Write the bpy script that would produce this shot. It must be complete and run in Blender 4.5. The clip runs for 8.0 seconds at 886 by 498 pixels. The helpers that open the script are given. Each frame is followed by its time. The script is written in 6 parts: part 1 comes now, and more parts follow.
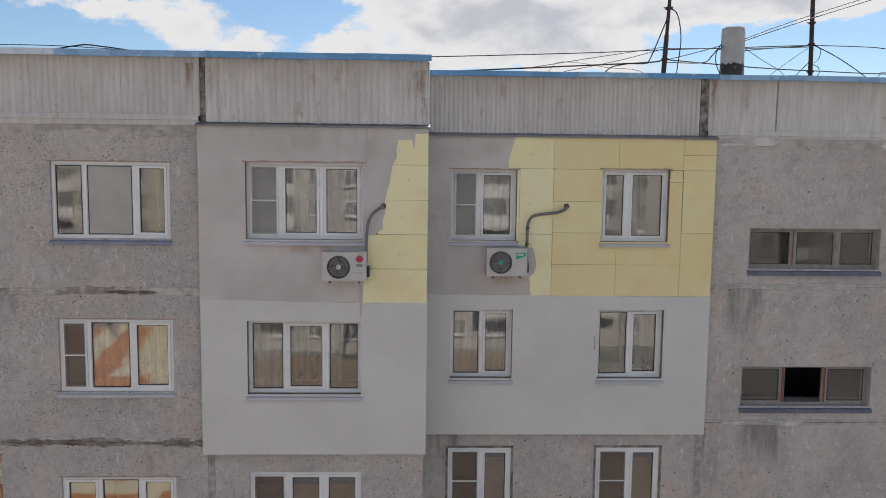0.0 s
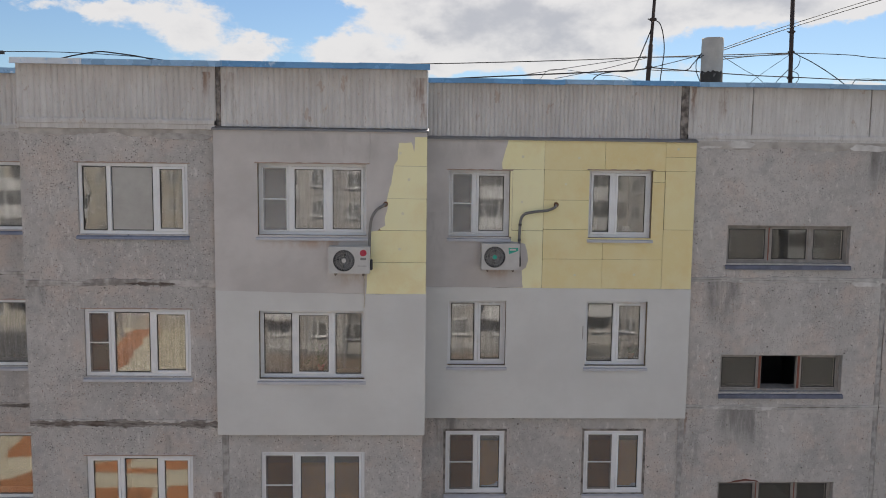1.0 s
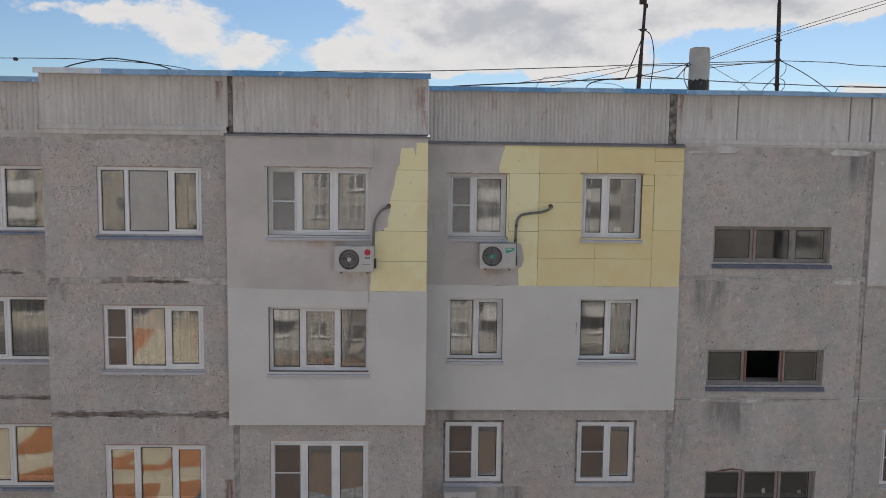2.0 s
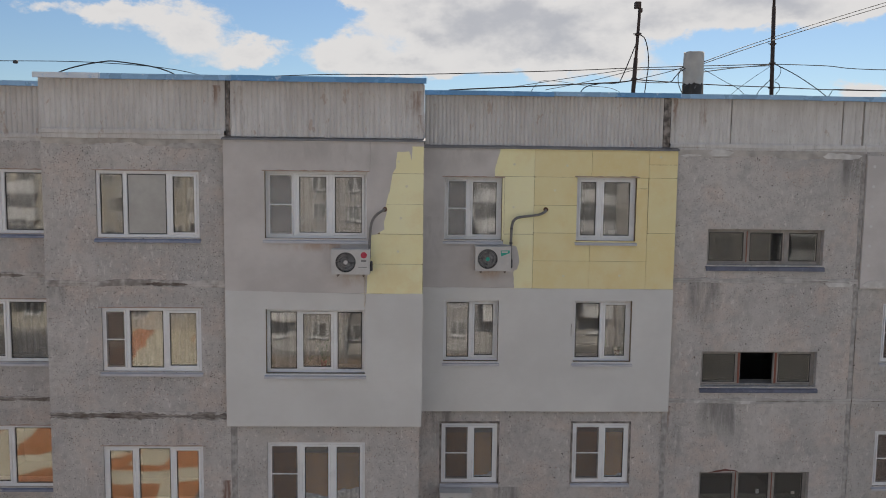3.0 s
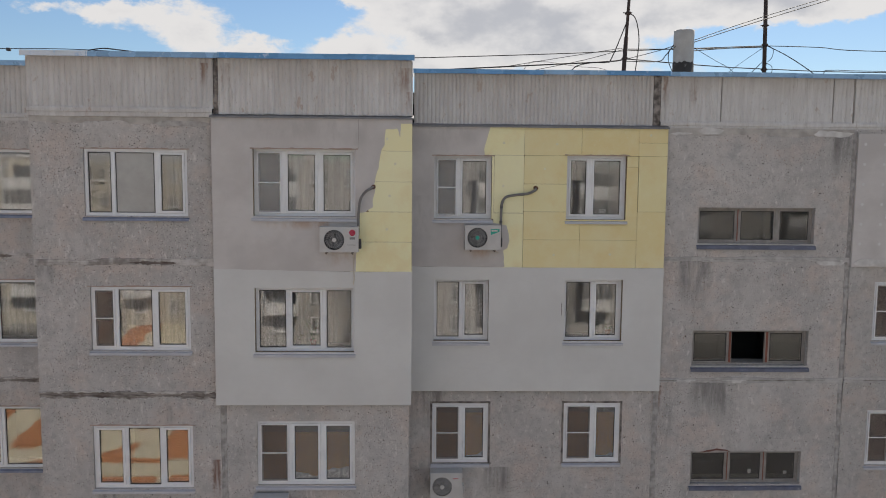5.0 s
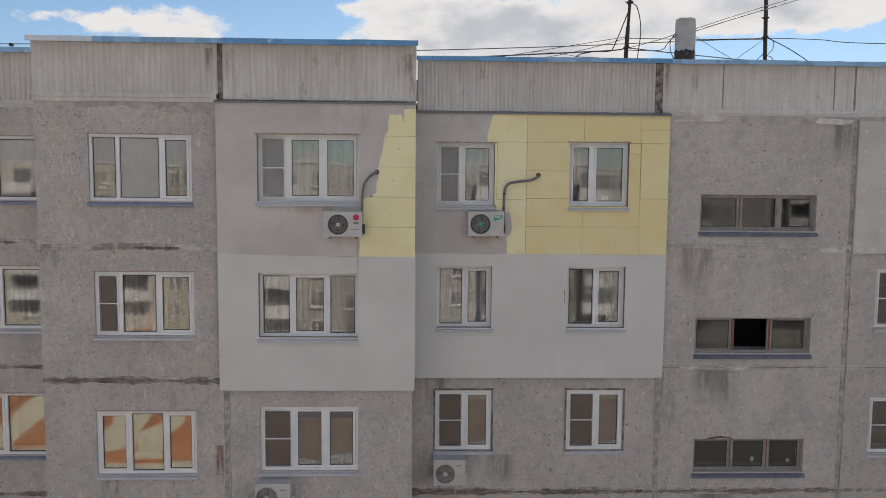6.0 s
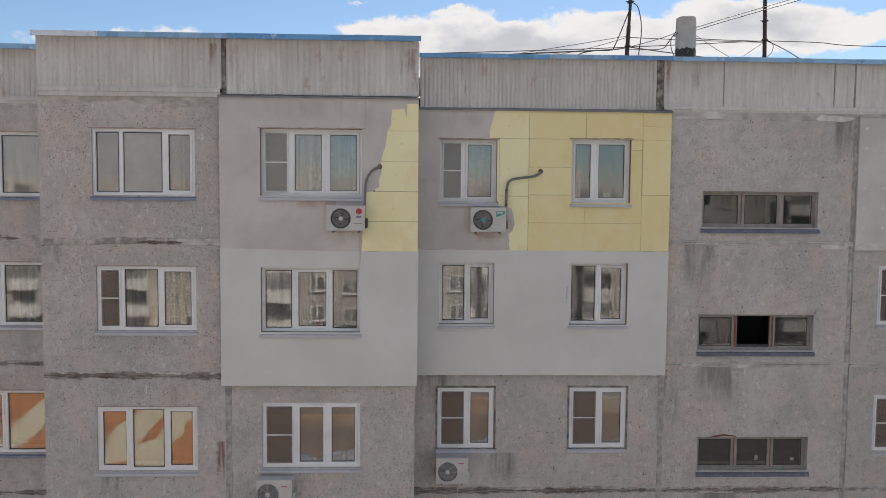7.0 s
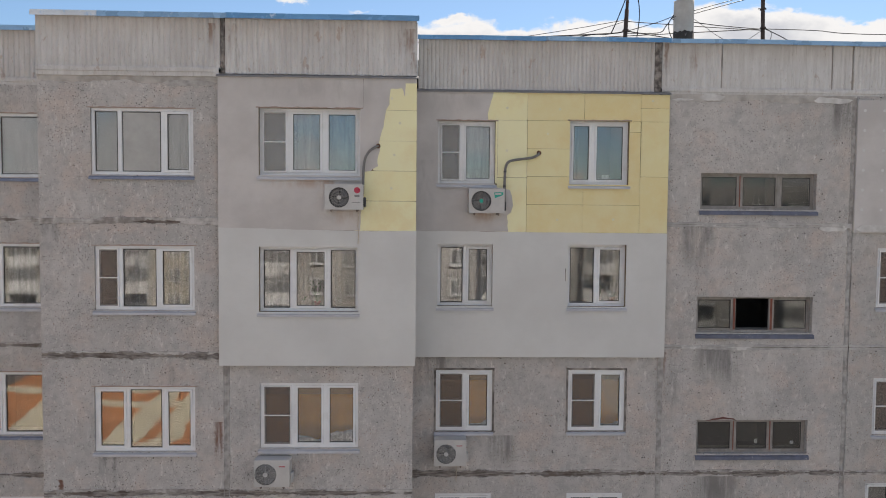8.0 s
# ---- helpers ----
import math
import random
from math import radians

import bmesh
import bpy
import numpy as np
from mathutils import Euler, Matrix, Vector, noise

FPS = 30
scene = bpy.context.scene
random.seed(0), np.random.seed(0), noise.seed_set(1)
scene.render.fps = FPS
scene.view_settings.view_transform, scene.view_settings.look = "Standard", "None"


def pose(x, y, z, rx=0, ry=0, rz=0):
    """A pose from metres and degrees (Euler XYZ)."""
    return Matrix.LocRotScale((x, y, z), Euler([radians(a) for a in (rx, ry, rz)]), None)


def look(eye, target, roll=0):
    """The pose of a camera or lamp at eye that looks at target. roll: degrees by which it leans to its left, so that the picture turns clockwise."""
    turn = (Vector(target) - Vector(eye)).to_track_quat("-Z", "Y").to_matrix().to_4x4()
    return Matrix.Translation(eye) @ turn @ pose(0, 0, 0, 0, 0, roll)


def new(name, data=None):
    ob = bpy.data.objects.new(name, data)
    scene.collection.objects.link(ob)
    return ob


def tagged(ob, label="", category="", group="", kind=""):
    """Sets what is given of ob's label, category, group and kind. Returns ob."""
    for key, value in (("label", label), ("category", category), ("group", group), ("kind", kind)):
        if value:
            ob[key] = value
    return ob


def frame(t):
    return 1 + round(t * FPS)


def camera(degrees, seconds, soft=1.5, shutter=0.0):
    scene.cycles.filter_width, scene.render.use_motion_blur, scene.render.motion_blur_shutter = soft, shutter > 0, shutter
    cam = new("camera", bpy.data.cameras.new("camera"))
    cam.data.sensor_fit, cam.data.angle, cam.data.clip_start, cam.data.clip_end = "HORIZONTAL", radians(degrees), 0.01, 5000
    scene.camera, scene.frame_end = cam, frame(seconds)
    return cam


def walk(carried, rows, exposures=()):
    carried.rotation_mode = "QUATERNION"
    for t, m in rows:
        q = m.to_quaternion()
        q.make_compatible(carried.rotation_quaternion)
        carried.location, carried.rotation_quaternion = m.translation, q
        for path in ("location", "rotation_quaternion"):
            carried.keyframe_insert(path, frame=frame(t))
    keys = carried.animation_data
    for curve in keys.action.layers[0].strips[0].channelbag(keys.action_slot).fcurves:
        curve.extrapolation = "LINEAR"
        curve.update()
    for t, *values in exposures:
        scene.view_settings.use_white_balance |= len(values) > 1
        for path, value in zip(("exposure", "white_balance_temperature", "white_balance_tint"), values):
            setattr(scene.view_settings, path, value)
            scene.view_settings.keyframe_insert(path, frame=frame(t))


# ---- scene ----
cam = camera(58.6, 8.0, soft=1.0)
PATH = [
    (0, (0.132, -0.032, 13.851), (0.203, 1.957, 13.646), 0.7),
    (0.5, (0.19, -0.562, 13.845), (0.257, 1.427, 13.644), 0.7),
    (1, (0.174, -1.086, 13.825), (0.24, 0.903, 13.626), 0.7),
    (1.5, (0.143, -1.583, 13.83), (0.209, 0.406, 13.634), 0.7),
    (3, (0.227, -2.01, 13.927), (0.293, -0.02, 13.733), 0.7),
    (3.5, (0.31, -2.0, 13.906), (0.377, -0.011, 13.712), 0.7),
    (4, (0.367, -1.982, 13.82), (0.434, 0.008, 13.627), 0.6),
    (4.5, (0.408, -2.0, 13.716), (0.474, -0.01, 13.521), 0.6),
    (5, (0.467, -2.023, 13.519), (0.53, -0.034, 13.322), 0.5),
    (6.5, (0.331, -2.126, 12.847), (0.398, -0.133, 12.692), 0.5),
    (7, (0.312, -2.136, 12.588), (0.38, -0.141, 12.461), 0.5),
    (7.5, (0.35, -2.167, 12.288), (0.414, -0.17, 12.184), 0.5),
    (8, (0.364, -2.168, 12.021), (0.43, -0.172, 11.916), 0.5),
]
EXPOSURES = [(0.0, 0.85, 6680, 10), (3.5, 0.67, 6780, 10), (5.0, 0.77, 6780, 10), (6.5, 0.90, 6830, 10), (8.0, 1.05, 6830, 10)]
SKY, SUN = 0.08, 5.0
SKY_TINT = (0.575, 0.66, 0.75)
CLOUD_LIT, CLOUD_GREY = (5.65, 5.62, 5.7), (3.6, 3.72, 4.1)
GLASS_IOR = 1.70
from mathutils.geometry import tessellate_polygon as tess
walk_rows = [(t, look(eye, target, roll)) for t, eye, target, roll in PATH]
walk(cam, walk_rows, exposures=EXPOSURES)


# ---- node helpers ----
def node(nt, kind, **values):
    n = nt.nodes.new(kind)
    for key, value in values.items():
        n.inputs[key.replace("_", " ")].default_value = value
    return n


def math_node(nt, op, a, b=None, c=None, clamp=False):
    n = nt.nodes.new("ShaderNodeMath")
    n.operation, n.use_clamp = op, clamp
    for i, v in enumerate((a, b, c)):
        if v is None:
            continue
        if isinstance(v, (int, float)):
            n.inputs[i].default_value = v
        else:
            nt.links.new(v, n.inputs[i])
    return n.outputs[0]


def smooth(nt, value, lo, hi, out_lo=0.0, out_hi=1.0):
    n = nt.nodes.new("ShaderNodeMapRange")
    n.interpolation_type = "SMOOTHSTEP"
    n.inputs["From Min"].default_value, n.inputs["From Max"].default_value = lo, hi
    n.inputs["To Min"].default_value, n.inputs["To Max"].default_value = out_lo, out_hi
    nt.links.new(value, n.inputs["Value"])
    return n.outputs[0]


def mix_color(nt, fac, a, b, blend="MIX"):
    n = nt.nodes.new("ShaderNodeMix")
    n.data_type, n.blend_type = "RGBA", blend
    for socket, v in ((n.inputs[0], fac), (n.inputs[6], a), (n.inputs[7], b)):
        if isinstance(v, (int, float)):
            socket.default_value = v
        elif isinstance(v, tuple):
            socket.default_value = (*v, 1)
        else:
            nt.links.new(v, socket)
    return n.outputs[2]


# ---- world: blue sky with broken cloud ----
SUN_EL, SUN_AZ = 46.0, 24.0  # the sun stands behind the block, to the right of its middle


def build_world():
    world = bpy.data.worlds.new("sky")
    scene.world = world
    world.use_nodes = True
    nt = world.node_tree
    nt.nodes.clear()
    out = nt.nodes.new("ShaderNodeOutputWorld")
    back = nt.nodes.new("ShaderNodeBackground")
    back.inputs["Strength"].default_value = SKY
    nt.links.new(back.outputs[0], out.inputs[0])
    sky = nt.nodes.new("ShaderNodeTexSky")
    sky.sky_type, sky.sun_disc = "NISHITA", False
    sky.sun_elevation, sky.sun_rotation = radians(SUN_EL), radians(SUN_AZ)
    sky.air_density, sky.dust_density, sky.ozone_density = 1.0, 0.3, 1.8
    tc = nt.nodes.new("ShaderNodeTexCoord")
    sep = nt.nodes.new("ShaderNodeSeparateXYZ")
    nt.links.new(tc.outputs["Generated"], sep.inputs[0])
    x, y, z = sep.outputs
    ahead = math_node(nt, "MAXIMUM", y, 0.08)
    u, v = math_node(nt, "DIVIDE", x, ahead), math_node(nt, "DIVIDE", z, ahead)

    def field(scale, detail, rough, offset=(0, 0, 0)):
        m = nt.nodes.new("ShaderNodeMapping")
        m.inputs["Location"].default_value = offset
        m.inputs["Scale"].default_value = (1, 1, 1.7)
        nt.links.new(tc.outputs["Generated"], m.inputs[0])
        n = node(nt, "ShaderNodeTexNoise", Scale=scale, Detail=detail, Roughness=rough)
        nt.links.new(m.outputs[0], n.inputs[0])
        return n
    warp = field(9.0, 6.0, 0.62)
    wsep = nt.nodes.new("ShaderNodeSeparateColor")
    nt.links.new(warp.outputs["Color"], wsep.inputs[0])
    u = math_node(nt, "ADD", u, math_node(nt, "MULTIPLY", math_node(nt, "SUBTRACT", wsep.outputs[0], 0.5), 0.13))
    v = math_node(nt, "ADD", v, math_node(nt, "MULTIPLY", math_node(nt, "SUBTRACT", wsep.outputs[1], 0.5), 0.09))
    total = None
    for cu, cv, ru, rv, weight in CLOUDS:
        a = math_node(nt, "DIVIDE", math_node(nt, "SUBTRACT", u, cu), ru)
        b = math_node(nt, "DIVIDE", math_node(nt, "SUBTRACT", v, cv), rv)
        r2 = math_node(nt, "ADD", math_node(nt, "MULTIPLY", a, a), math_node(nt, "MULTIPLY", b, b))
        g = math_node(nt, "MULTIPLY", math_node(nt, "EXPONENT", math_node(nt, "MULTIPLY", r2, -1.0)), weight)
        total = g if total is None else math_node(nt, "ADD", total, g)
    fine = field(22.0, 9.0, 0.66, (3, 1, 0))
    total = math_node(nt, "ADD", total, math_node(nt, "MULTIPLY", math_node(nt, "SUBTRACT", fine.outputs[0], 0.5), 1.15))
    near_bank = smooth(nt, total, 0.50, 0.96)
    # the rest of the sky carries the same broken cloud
    heap = math_node(nt, "ADD", field(3.2, 8.0, 0.6, (6.75, 2, 4)).outputs[0], math_node(nt, "MULTIPLY", math_node(nt, "SUBTRACT", field(9.0, 8.0, 0.62, (2, 9, 4)).outputs[0], 0.5), 0.5))
    far = smooth(nt, math_node(nt, "ADD", heap, smooth(nt, z, 0.0, 0.40, 0.10, 0.0)), 0.45, 0.61)
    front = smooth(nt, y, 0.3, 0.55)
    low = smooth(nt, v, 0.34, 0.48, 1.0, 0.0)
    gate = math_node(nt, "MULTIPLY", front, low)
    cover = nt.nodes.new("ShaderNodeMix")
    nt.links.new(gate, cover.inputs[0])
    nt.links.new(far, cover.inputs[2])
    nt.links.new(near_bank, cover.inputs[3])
    shade = field(10.0, 5.0, 0.55, (1, 5, 2))
    thick = math_node(nt, "MULTIPLY", smooth(nt, shade.outputs[0], 0.38, 0.66), smooth(nt, total, 1.0, 1.9))
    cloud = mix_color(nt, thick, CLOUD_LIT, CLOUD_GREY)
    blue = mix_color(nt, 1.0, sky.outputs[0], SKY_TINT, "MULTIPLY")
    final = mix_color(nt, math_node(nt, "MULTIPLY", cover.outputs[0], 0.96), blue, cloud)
    nt.links.new(final, back.inputs["Color"])


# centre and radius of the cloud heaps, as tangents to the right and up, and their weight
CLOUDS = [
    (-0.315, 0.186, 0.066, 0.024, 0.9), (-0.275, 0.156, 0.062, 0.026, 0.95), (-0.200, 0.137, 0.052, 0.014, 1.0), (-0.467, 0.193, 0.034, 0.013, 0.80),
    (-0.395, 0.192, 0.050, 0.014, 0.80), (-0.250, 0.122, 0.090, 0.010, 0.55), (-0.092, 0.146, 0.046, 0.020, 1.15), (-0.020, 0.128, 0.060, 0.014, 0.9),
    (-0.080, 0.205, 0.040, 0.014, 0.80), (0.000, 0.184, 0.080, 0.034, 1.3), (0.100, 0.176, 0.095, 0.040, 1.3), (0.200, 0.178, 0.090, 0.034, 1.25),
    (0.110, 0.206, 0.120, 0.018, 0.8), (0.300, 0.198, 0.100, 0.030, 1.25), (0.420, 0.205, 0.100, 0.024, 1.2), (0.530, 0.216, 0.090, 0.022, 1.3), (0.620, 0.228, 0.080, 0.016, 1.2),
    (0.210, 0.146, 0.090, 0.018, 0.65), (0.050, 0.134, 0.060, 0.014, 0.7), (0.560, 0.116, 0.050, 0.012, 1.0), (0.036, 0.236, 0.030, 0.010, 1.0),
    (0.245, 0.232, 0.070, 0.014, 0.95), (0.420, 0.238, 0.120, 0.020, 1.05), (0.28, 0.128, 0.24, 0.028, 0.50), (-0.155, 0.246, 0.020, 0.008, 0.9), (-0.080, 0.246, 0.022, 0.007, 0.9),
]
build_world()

sun_data = bpy.data.lights.new("sun", "SUN")
sun_data.energy, sun_data.angle, sun_data.color = SUN, radians(0.55), (1.0, 0.94, 0.86)
sun = new("sun", sun_data)
_el, _az = radians(SUN_EL), radians(SUN_AZ)
sun.matrix_world = look((30, 60, 60), (30 - math.sin(_az) * math.cos(_el), 60 - math.cos(_az) * math.cos(_el), 60 - math.sin(_el)))


# ---- materials ----
def material(name, rough=0.7, metal=0.0, ior=1.45):
    m = bpy.data.materials.new(name)
    m.use_nodes = True
    nt = m.node_tree
    p = nt.nodes["Principled BSDF"]
    p.inputs["Roughness"].default_value, p.inputs["Metallic"].default_value, p.inputs["IOR"].default_value = rough, metal, ior
    tc = nt.nodes.new("ShaderNodeTexCoord")
    return m, nt, p, tc.outputs["Object"]


def noise_of(nt, co, scale, detail=4.0, rough=0.55, stretch=(1, 1, 1), shift=(0, 0, 0)):
    mp = nt.nodes.new("ShaderNodeMapping")
    mp.inputs["Scale"].default_value, mp.inputs["Location"].default_value = stretch, shift
    nt.links.new(co, mp.inputs[0])
    n = node(nt, "ShaderNodeTexNoise", Scale=scale, Detail=detail, Roughness=rough)
    nt.links.new(mp.outputs[0], n.inputs[0])
    return n.outputs[0]


def bump(nt, p, height, strength=0.3, distance=0.01):
    b = node(nt, "ShaderNodeBump", Strength=strength, Distance=distance)
    nt.links.new(height, b.inputs["Height"])
    nt.links.new(b.outputs[0], p.inputs["Normal"])


def plain(name, color, rough=0.6, metal=0.0, vary=0.18, scale=3.0, grain=60.0, relief=0.1, wear=None, stretch=(1, 1, 1)):
    """Paint, metal or plastic: colour with broad and fine variation, a little relief and, if given, worn spots."""
    m, nt, p, co = material(name, rough, metal)
    dark = tuple(c * (1 - vary) for c in color)
    broad = noise_of(nt, co, scale, 5.0, 0.6, stretch)
    c = mix_color(nt, smooth(nt, broad, 0.3, 0.7), dark, color)
    fine = noise_of(nt, co, grain, 3.0)
    c = mix_color(nt, math_node(nt, "MULTIPLY", smooth(nt, fine, 0.45, 0.75), vary), c, tuple(x * 0.6 for x in color))
    if wear:
        spots = smooth(nt, noise_of(nt, co, scale * 2.3, 7.0, 0.7, stretch, (5, 3, 1)), 0.60, 0.68)
        c = mix_color(nt, spots, c, wear)
    nt.links.new(c, p.inputs["Base Color"])
    r = smooth(nt, broad, 0.3, 0.7, max(rough - 0.08, 0.02), min(rough + 0.08, 1))
    nt.links.new(r, p.inputs["Roughness"])
    if relief:
        bump(nt, p, fine, relief, 0.003)
    return m


def marks(nt, co, c, spots, tone, fac, stretch=(2.4, 1, 0.30), shift=(2, 0, 1), lo=0.42, hi=0.64):
    """Water and rust marks that run down from a ledge or a joint: centre, half width, top, length."""
    streak = smooth(nt, noise_of(nt, co, 1.5, 7.0, 0.66, stretch, shift), lo, hi)
    xyz = nt.nodes.new("ShaderNodeSeparateXYZ")
    nt.links.new(co, xyz.inputs[0])
    edge = math_node(nt, "MULTIPLY", math_node(nt, "SUBTRACT", noise_of(nt, co, 9.0, 5.0, 0.65), 0.5), 0.16)
    xx = math_node(nt, "ADD", xyz.outputs[0], edge)
    where = None
    for cx, rx, top, length in spots:
        across = smooth(nt, math_node(nt, "ABSOLUTE", math_node(nt, "SUBTRACT", xx, cx)), rx * 0.4, rx, 1.0, 0.0)
        down = math_node(nt, "MULTIPLY", smooth(nt, xyz.outputs[2], top - length, top - length * 0.25), smooth(nt, xyz.outputs[2], top, top + 0.02, 1.0, 0.0))
        spot = math_node(nt, "MULTIPLY", across, down)
        where = spot if where is None else math_node(nt, "MAXIMUM", where, spot)
    return mix_color(nt, math_node(nt, "MULTIPLY", math_node(nt, "MULTIPLY", streak, where), fac), c, tone)


def aggregate(name, light, dark, specks=0.20, water=(), rust=()):
    """Washed concrete with pebbles: broad patches, mottling, fine grit, dark pits and pale pebbles in drifts."""
    m, nt, p, co = material(name, 0.92)
    patch = smooth(nt, noise_of(nt, co, 0.8, 7.0, 0.66), 0.36, 0.64)
    c = mix_color(nt, patch, dark, light)
    pink = smooth(nt, noise_of(nt, co, 1.3, 6.0, 0.62, (1, 1, 1), (3, 8, 1)), 0.46, 0.66)
    c = mix_color(nt, math_node(nt, "MULTIPLY", pink, 0.6), c, (light[0] * 1.06, light[1] * 0.93, light[2] * 0.86))
    cold = smooth(nt, noise_of(nt, co, 1.8, 6.0, 0.64, (1, 1, 1), (13, 2, 7)), 0.52, 0.68)
    c = mix_color(nt, math_node(nt, "MULTIPLY", cold, 0.5), c, (dark[0] * 0.84, dark[1] * 0.86, dark[2] * 0.88))
    mid = noise_of(nt, co, 6.0, 7.0, 0.74)
    c = mix_color(nt, math_node(nt, "MULTIPLY", smooth(nt, mid, 0.46, 0.62), 0.42), c, tuple(x * 0.72 for x in dark))
    pale = smooth(nt, noise_of(nt, co, 13.0, 7.0, 0.74, (1, 1, 0.36), (4, 4, 4)), 0.56, 0.66)
    c = mix_color(nt, math_node(nt, "MULTIPLY", pale, 0.62), c, tuple(min(x * 1.35, 0.8) for x in light))
    grit = noise_of(nt, co, 55.0, 4.0, 0.78)
    c = mix_color(nt, math_node(nt, "MULTIPLY", smooth(nt, grit, 0.52, 0.68), 0.40), c, tuple(min(x * 1.35, 0.8) for x in light))
    c = mix_color(nt, math_node(nt, "MULTIPLY", smooth(nt, grit, 0.46, 0.32), 0.38), c, tuple(x * 0.55 for x in dark))
    drift = smooth(nt, noise_of(nt, co, 1.4, 4.0, 0.6, (1, 1, 1), (6, 1, 9)), 0.32, 0.68, 0.15, 1.9)
    heights = math_node(nt, "ADD", grit, math_node(nt, "MULTIPLY", mid, 0.7))
    for scale, share, size, tone, fac in ((20.0, specks * 0.38, 0.25, (0.045, 0.039, 0.037), 0.92), (34.0, specks * 1.1, 0.31, (0.055, 0.047, 0.043), 0.90), (48.0, specks * 1.2, 0.36, (0.10, 0.086, 0.08), 0.72), (36.0, specks * 1.1, 0.38, (0.74, 0.70, 0.66), 0.6), (26.0, specks * 0.35, 0.30, (0.30, 0.16, 0.11), 0.6)):
        vo = node(nt, "ShaderNodeTexVoronoi", Scale=scale, Randomness=1.0)
        nt.links.new(co, vo.inputs[0])
        vs = nt.nodes.new("ShaderNodeSeparateColor")
        nt.links.new(vo.outputs["Color"], vs.inputs[0])
        chosen = smooth(nt, math_node(nt, "SUBTRACT", vs.outputs[0], math_node(nt, "MULTIPLY", drift, share)), -0.01, 0.01, 1.0, 0.0)
        radius = math_node(nt, "MULTIPLY", math_node(nt, "ADD", vs.outputs[1], 0.35), size)
        rough_edge = math_node(nt, "ADD", vo.outputs["Distance"], math_node(nt, "MULTIPLY", math_node(nt, "SUBTRACT", grit, 0.5), 0.35))
        spot = math_node(nt, "MULTIPLY", smooth(nt, math_node(nt, "SUBTRACT", rough_edge, radius), -0.06, 0.04, 1.0, 0.0), chosen)
        c = mix_color(nt, math_node(nt, "MULTIPLY", spot, fac), c, tone)
        heights = math_node(nt, "SUBTRACT", heights, math_node(nt, "MULTIPLY", spot, 0.9 if tone[0] < 0.2 else -0.3))
    if water:
        c = marks(nt, co, c, water, tuple(x * 0.42 for x in dark), 0.85, lo=0.34, hi=0.62)
    if rust:
        c = marks(nt, co, c, rust, (0.17, 0.07, 0.04), 0.9, (5, 1, 0.4), (6, 0, 3), 0.30, 0.55)
    nt.links.new(c, p.inputs["Base Color"])
    bump(nt, p, heights, 0.9, 0.016)
    return m


def plaster(name, light, dark, smear=0.6, scale=1.1, water=(), rust=()):
    """Trowelled plaster: broad damp-looking clouds, faint trowel marks and fine sand."""
    m, nt, p, co = material(name, 0.9)
    broad = smooth(nt, noise_of(nt, co, scale, 5.0, 0.55), 0.33, 0.68)
    c = mix_color(nt, math_node(nt, "MULTIPLY", broad, smear), light, dark)
    trowel = noise_of(nt, co, 5.0, 4.0, 0.6, (1, 1, 2.4))
    c = mix_color(nt, math_node(nt, "MULTIPLY", smooth(nt, trowel, 0.45, 0.75), 0.22), c, dark)
    sand = noise_of(nt, co, 140.0, 2.0)
    c = mix_color(nt, math_node(nt, "MULTIPLY", smooth(nt, sand, 0.4, 0.7), 0.12), c, tuple(x * 0.7 for x in dark))
    if water:
        c = marks(nt, co, c, water, tuple(x * 0.74 for x in dark), 0.5, (1.6, 1, 0.6))
    if rust:
        c = marks(nt, co, c, rust, (0.42, 0.30, 0.235), 0.7, (2, 1, 0.8))
    nt.links.new(c, p.inputs["Base Color"])
    bump(nt, p, math_node(nt, "ADD", math_node(nt, "MULTIPLY", trowel, 1.5), sand), 0.22, 0.005)
    return m


def streaky(name, light, dark):
    """Crumbled filling of an open joint, in level streaks."""
    m, nt, p, co = material(name, 0.95)
    bands = smooth(nt, noise_of(nt, co, 9.0, 8.0, 0.72, (0.28, 1, 3.2)), 0.36, 0.64)
    c = mix_color(nt, bands, dark, light)
    brown = smooth(nt, noise_of(nt, co, 1.6, 4.0, 0.6, (1, 1, 1), (5, 5, 1)), 0.50, 0.62)
    c = mix_color(nt, math_node(nt, "MULTIPLY", brown, 0.6), c, (0.10, 0.066, 0.05))
    nt.links.new(c, p.inputs["Base Color"])
    bump(nt, p, bands, 0.8, 0.01)
    return m


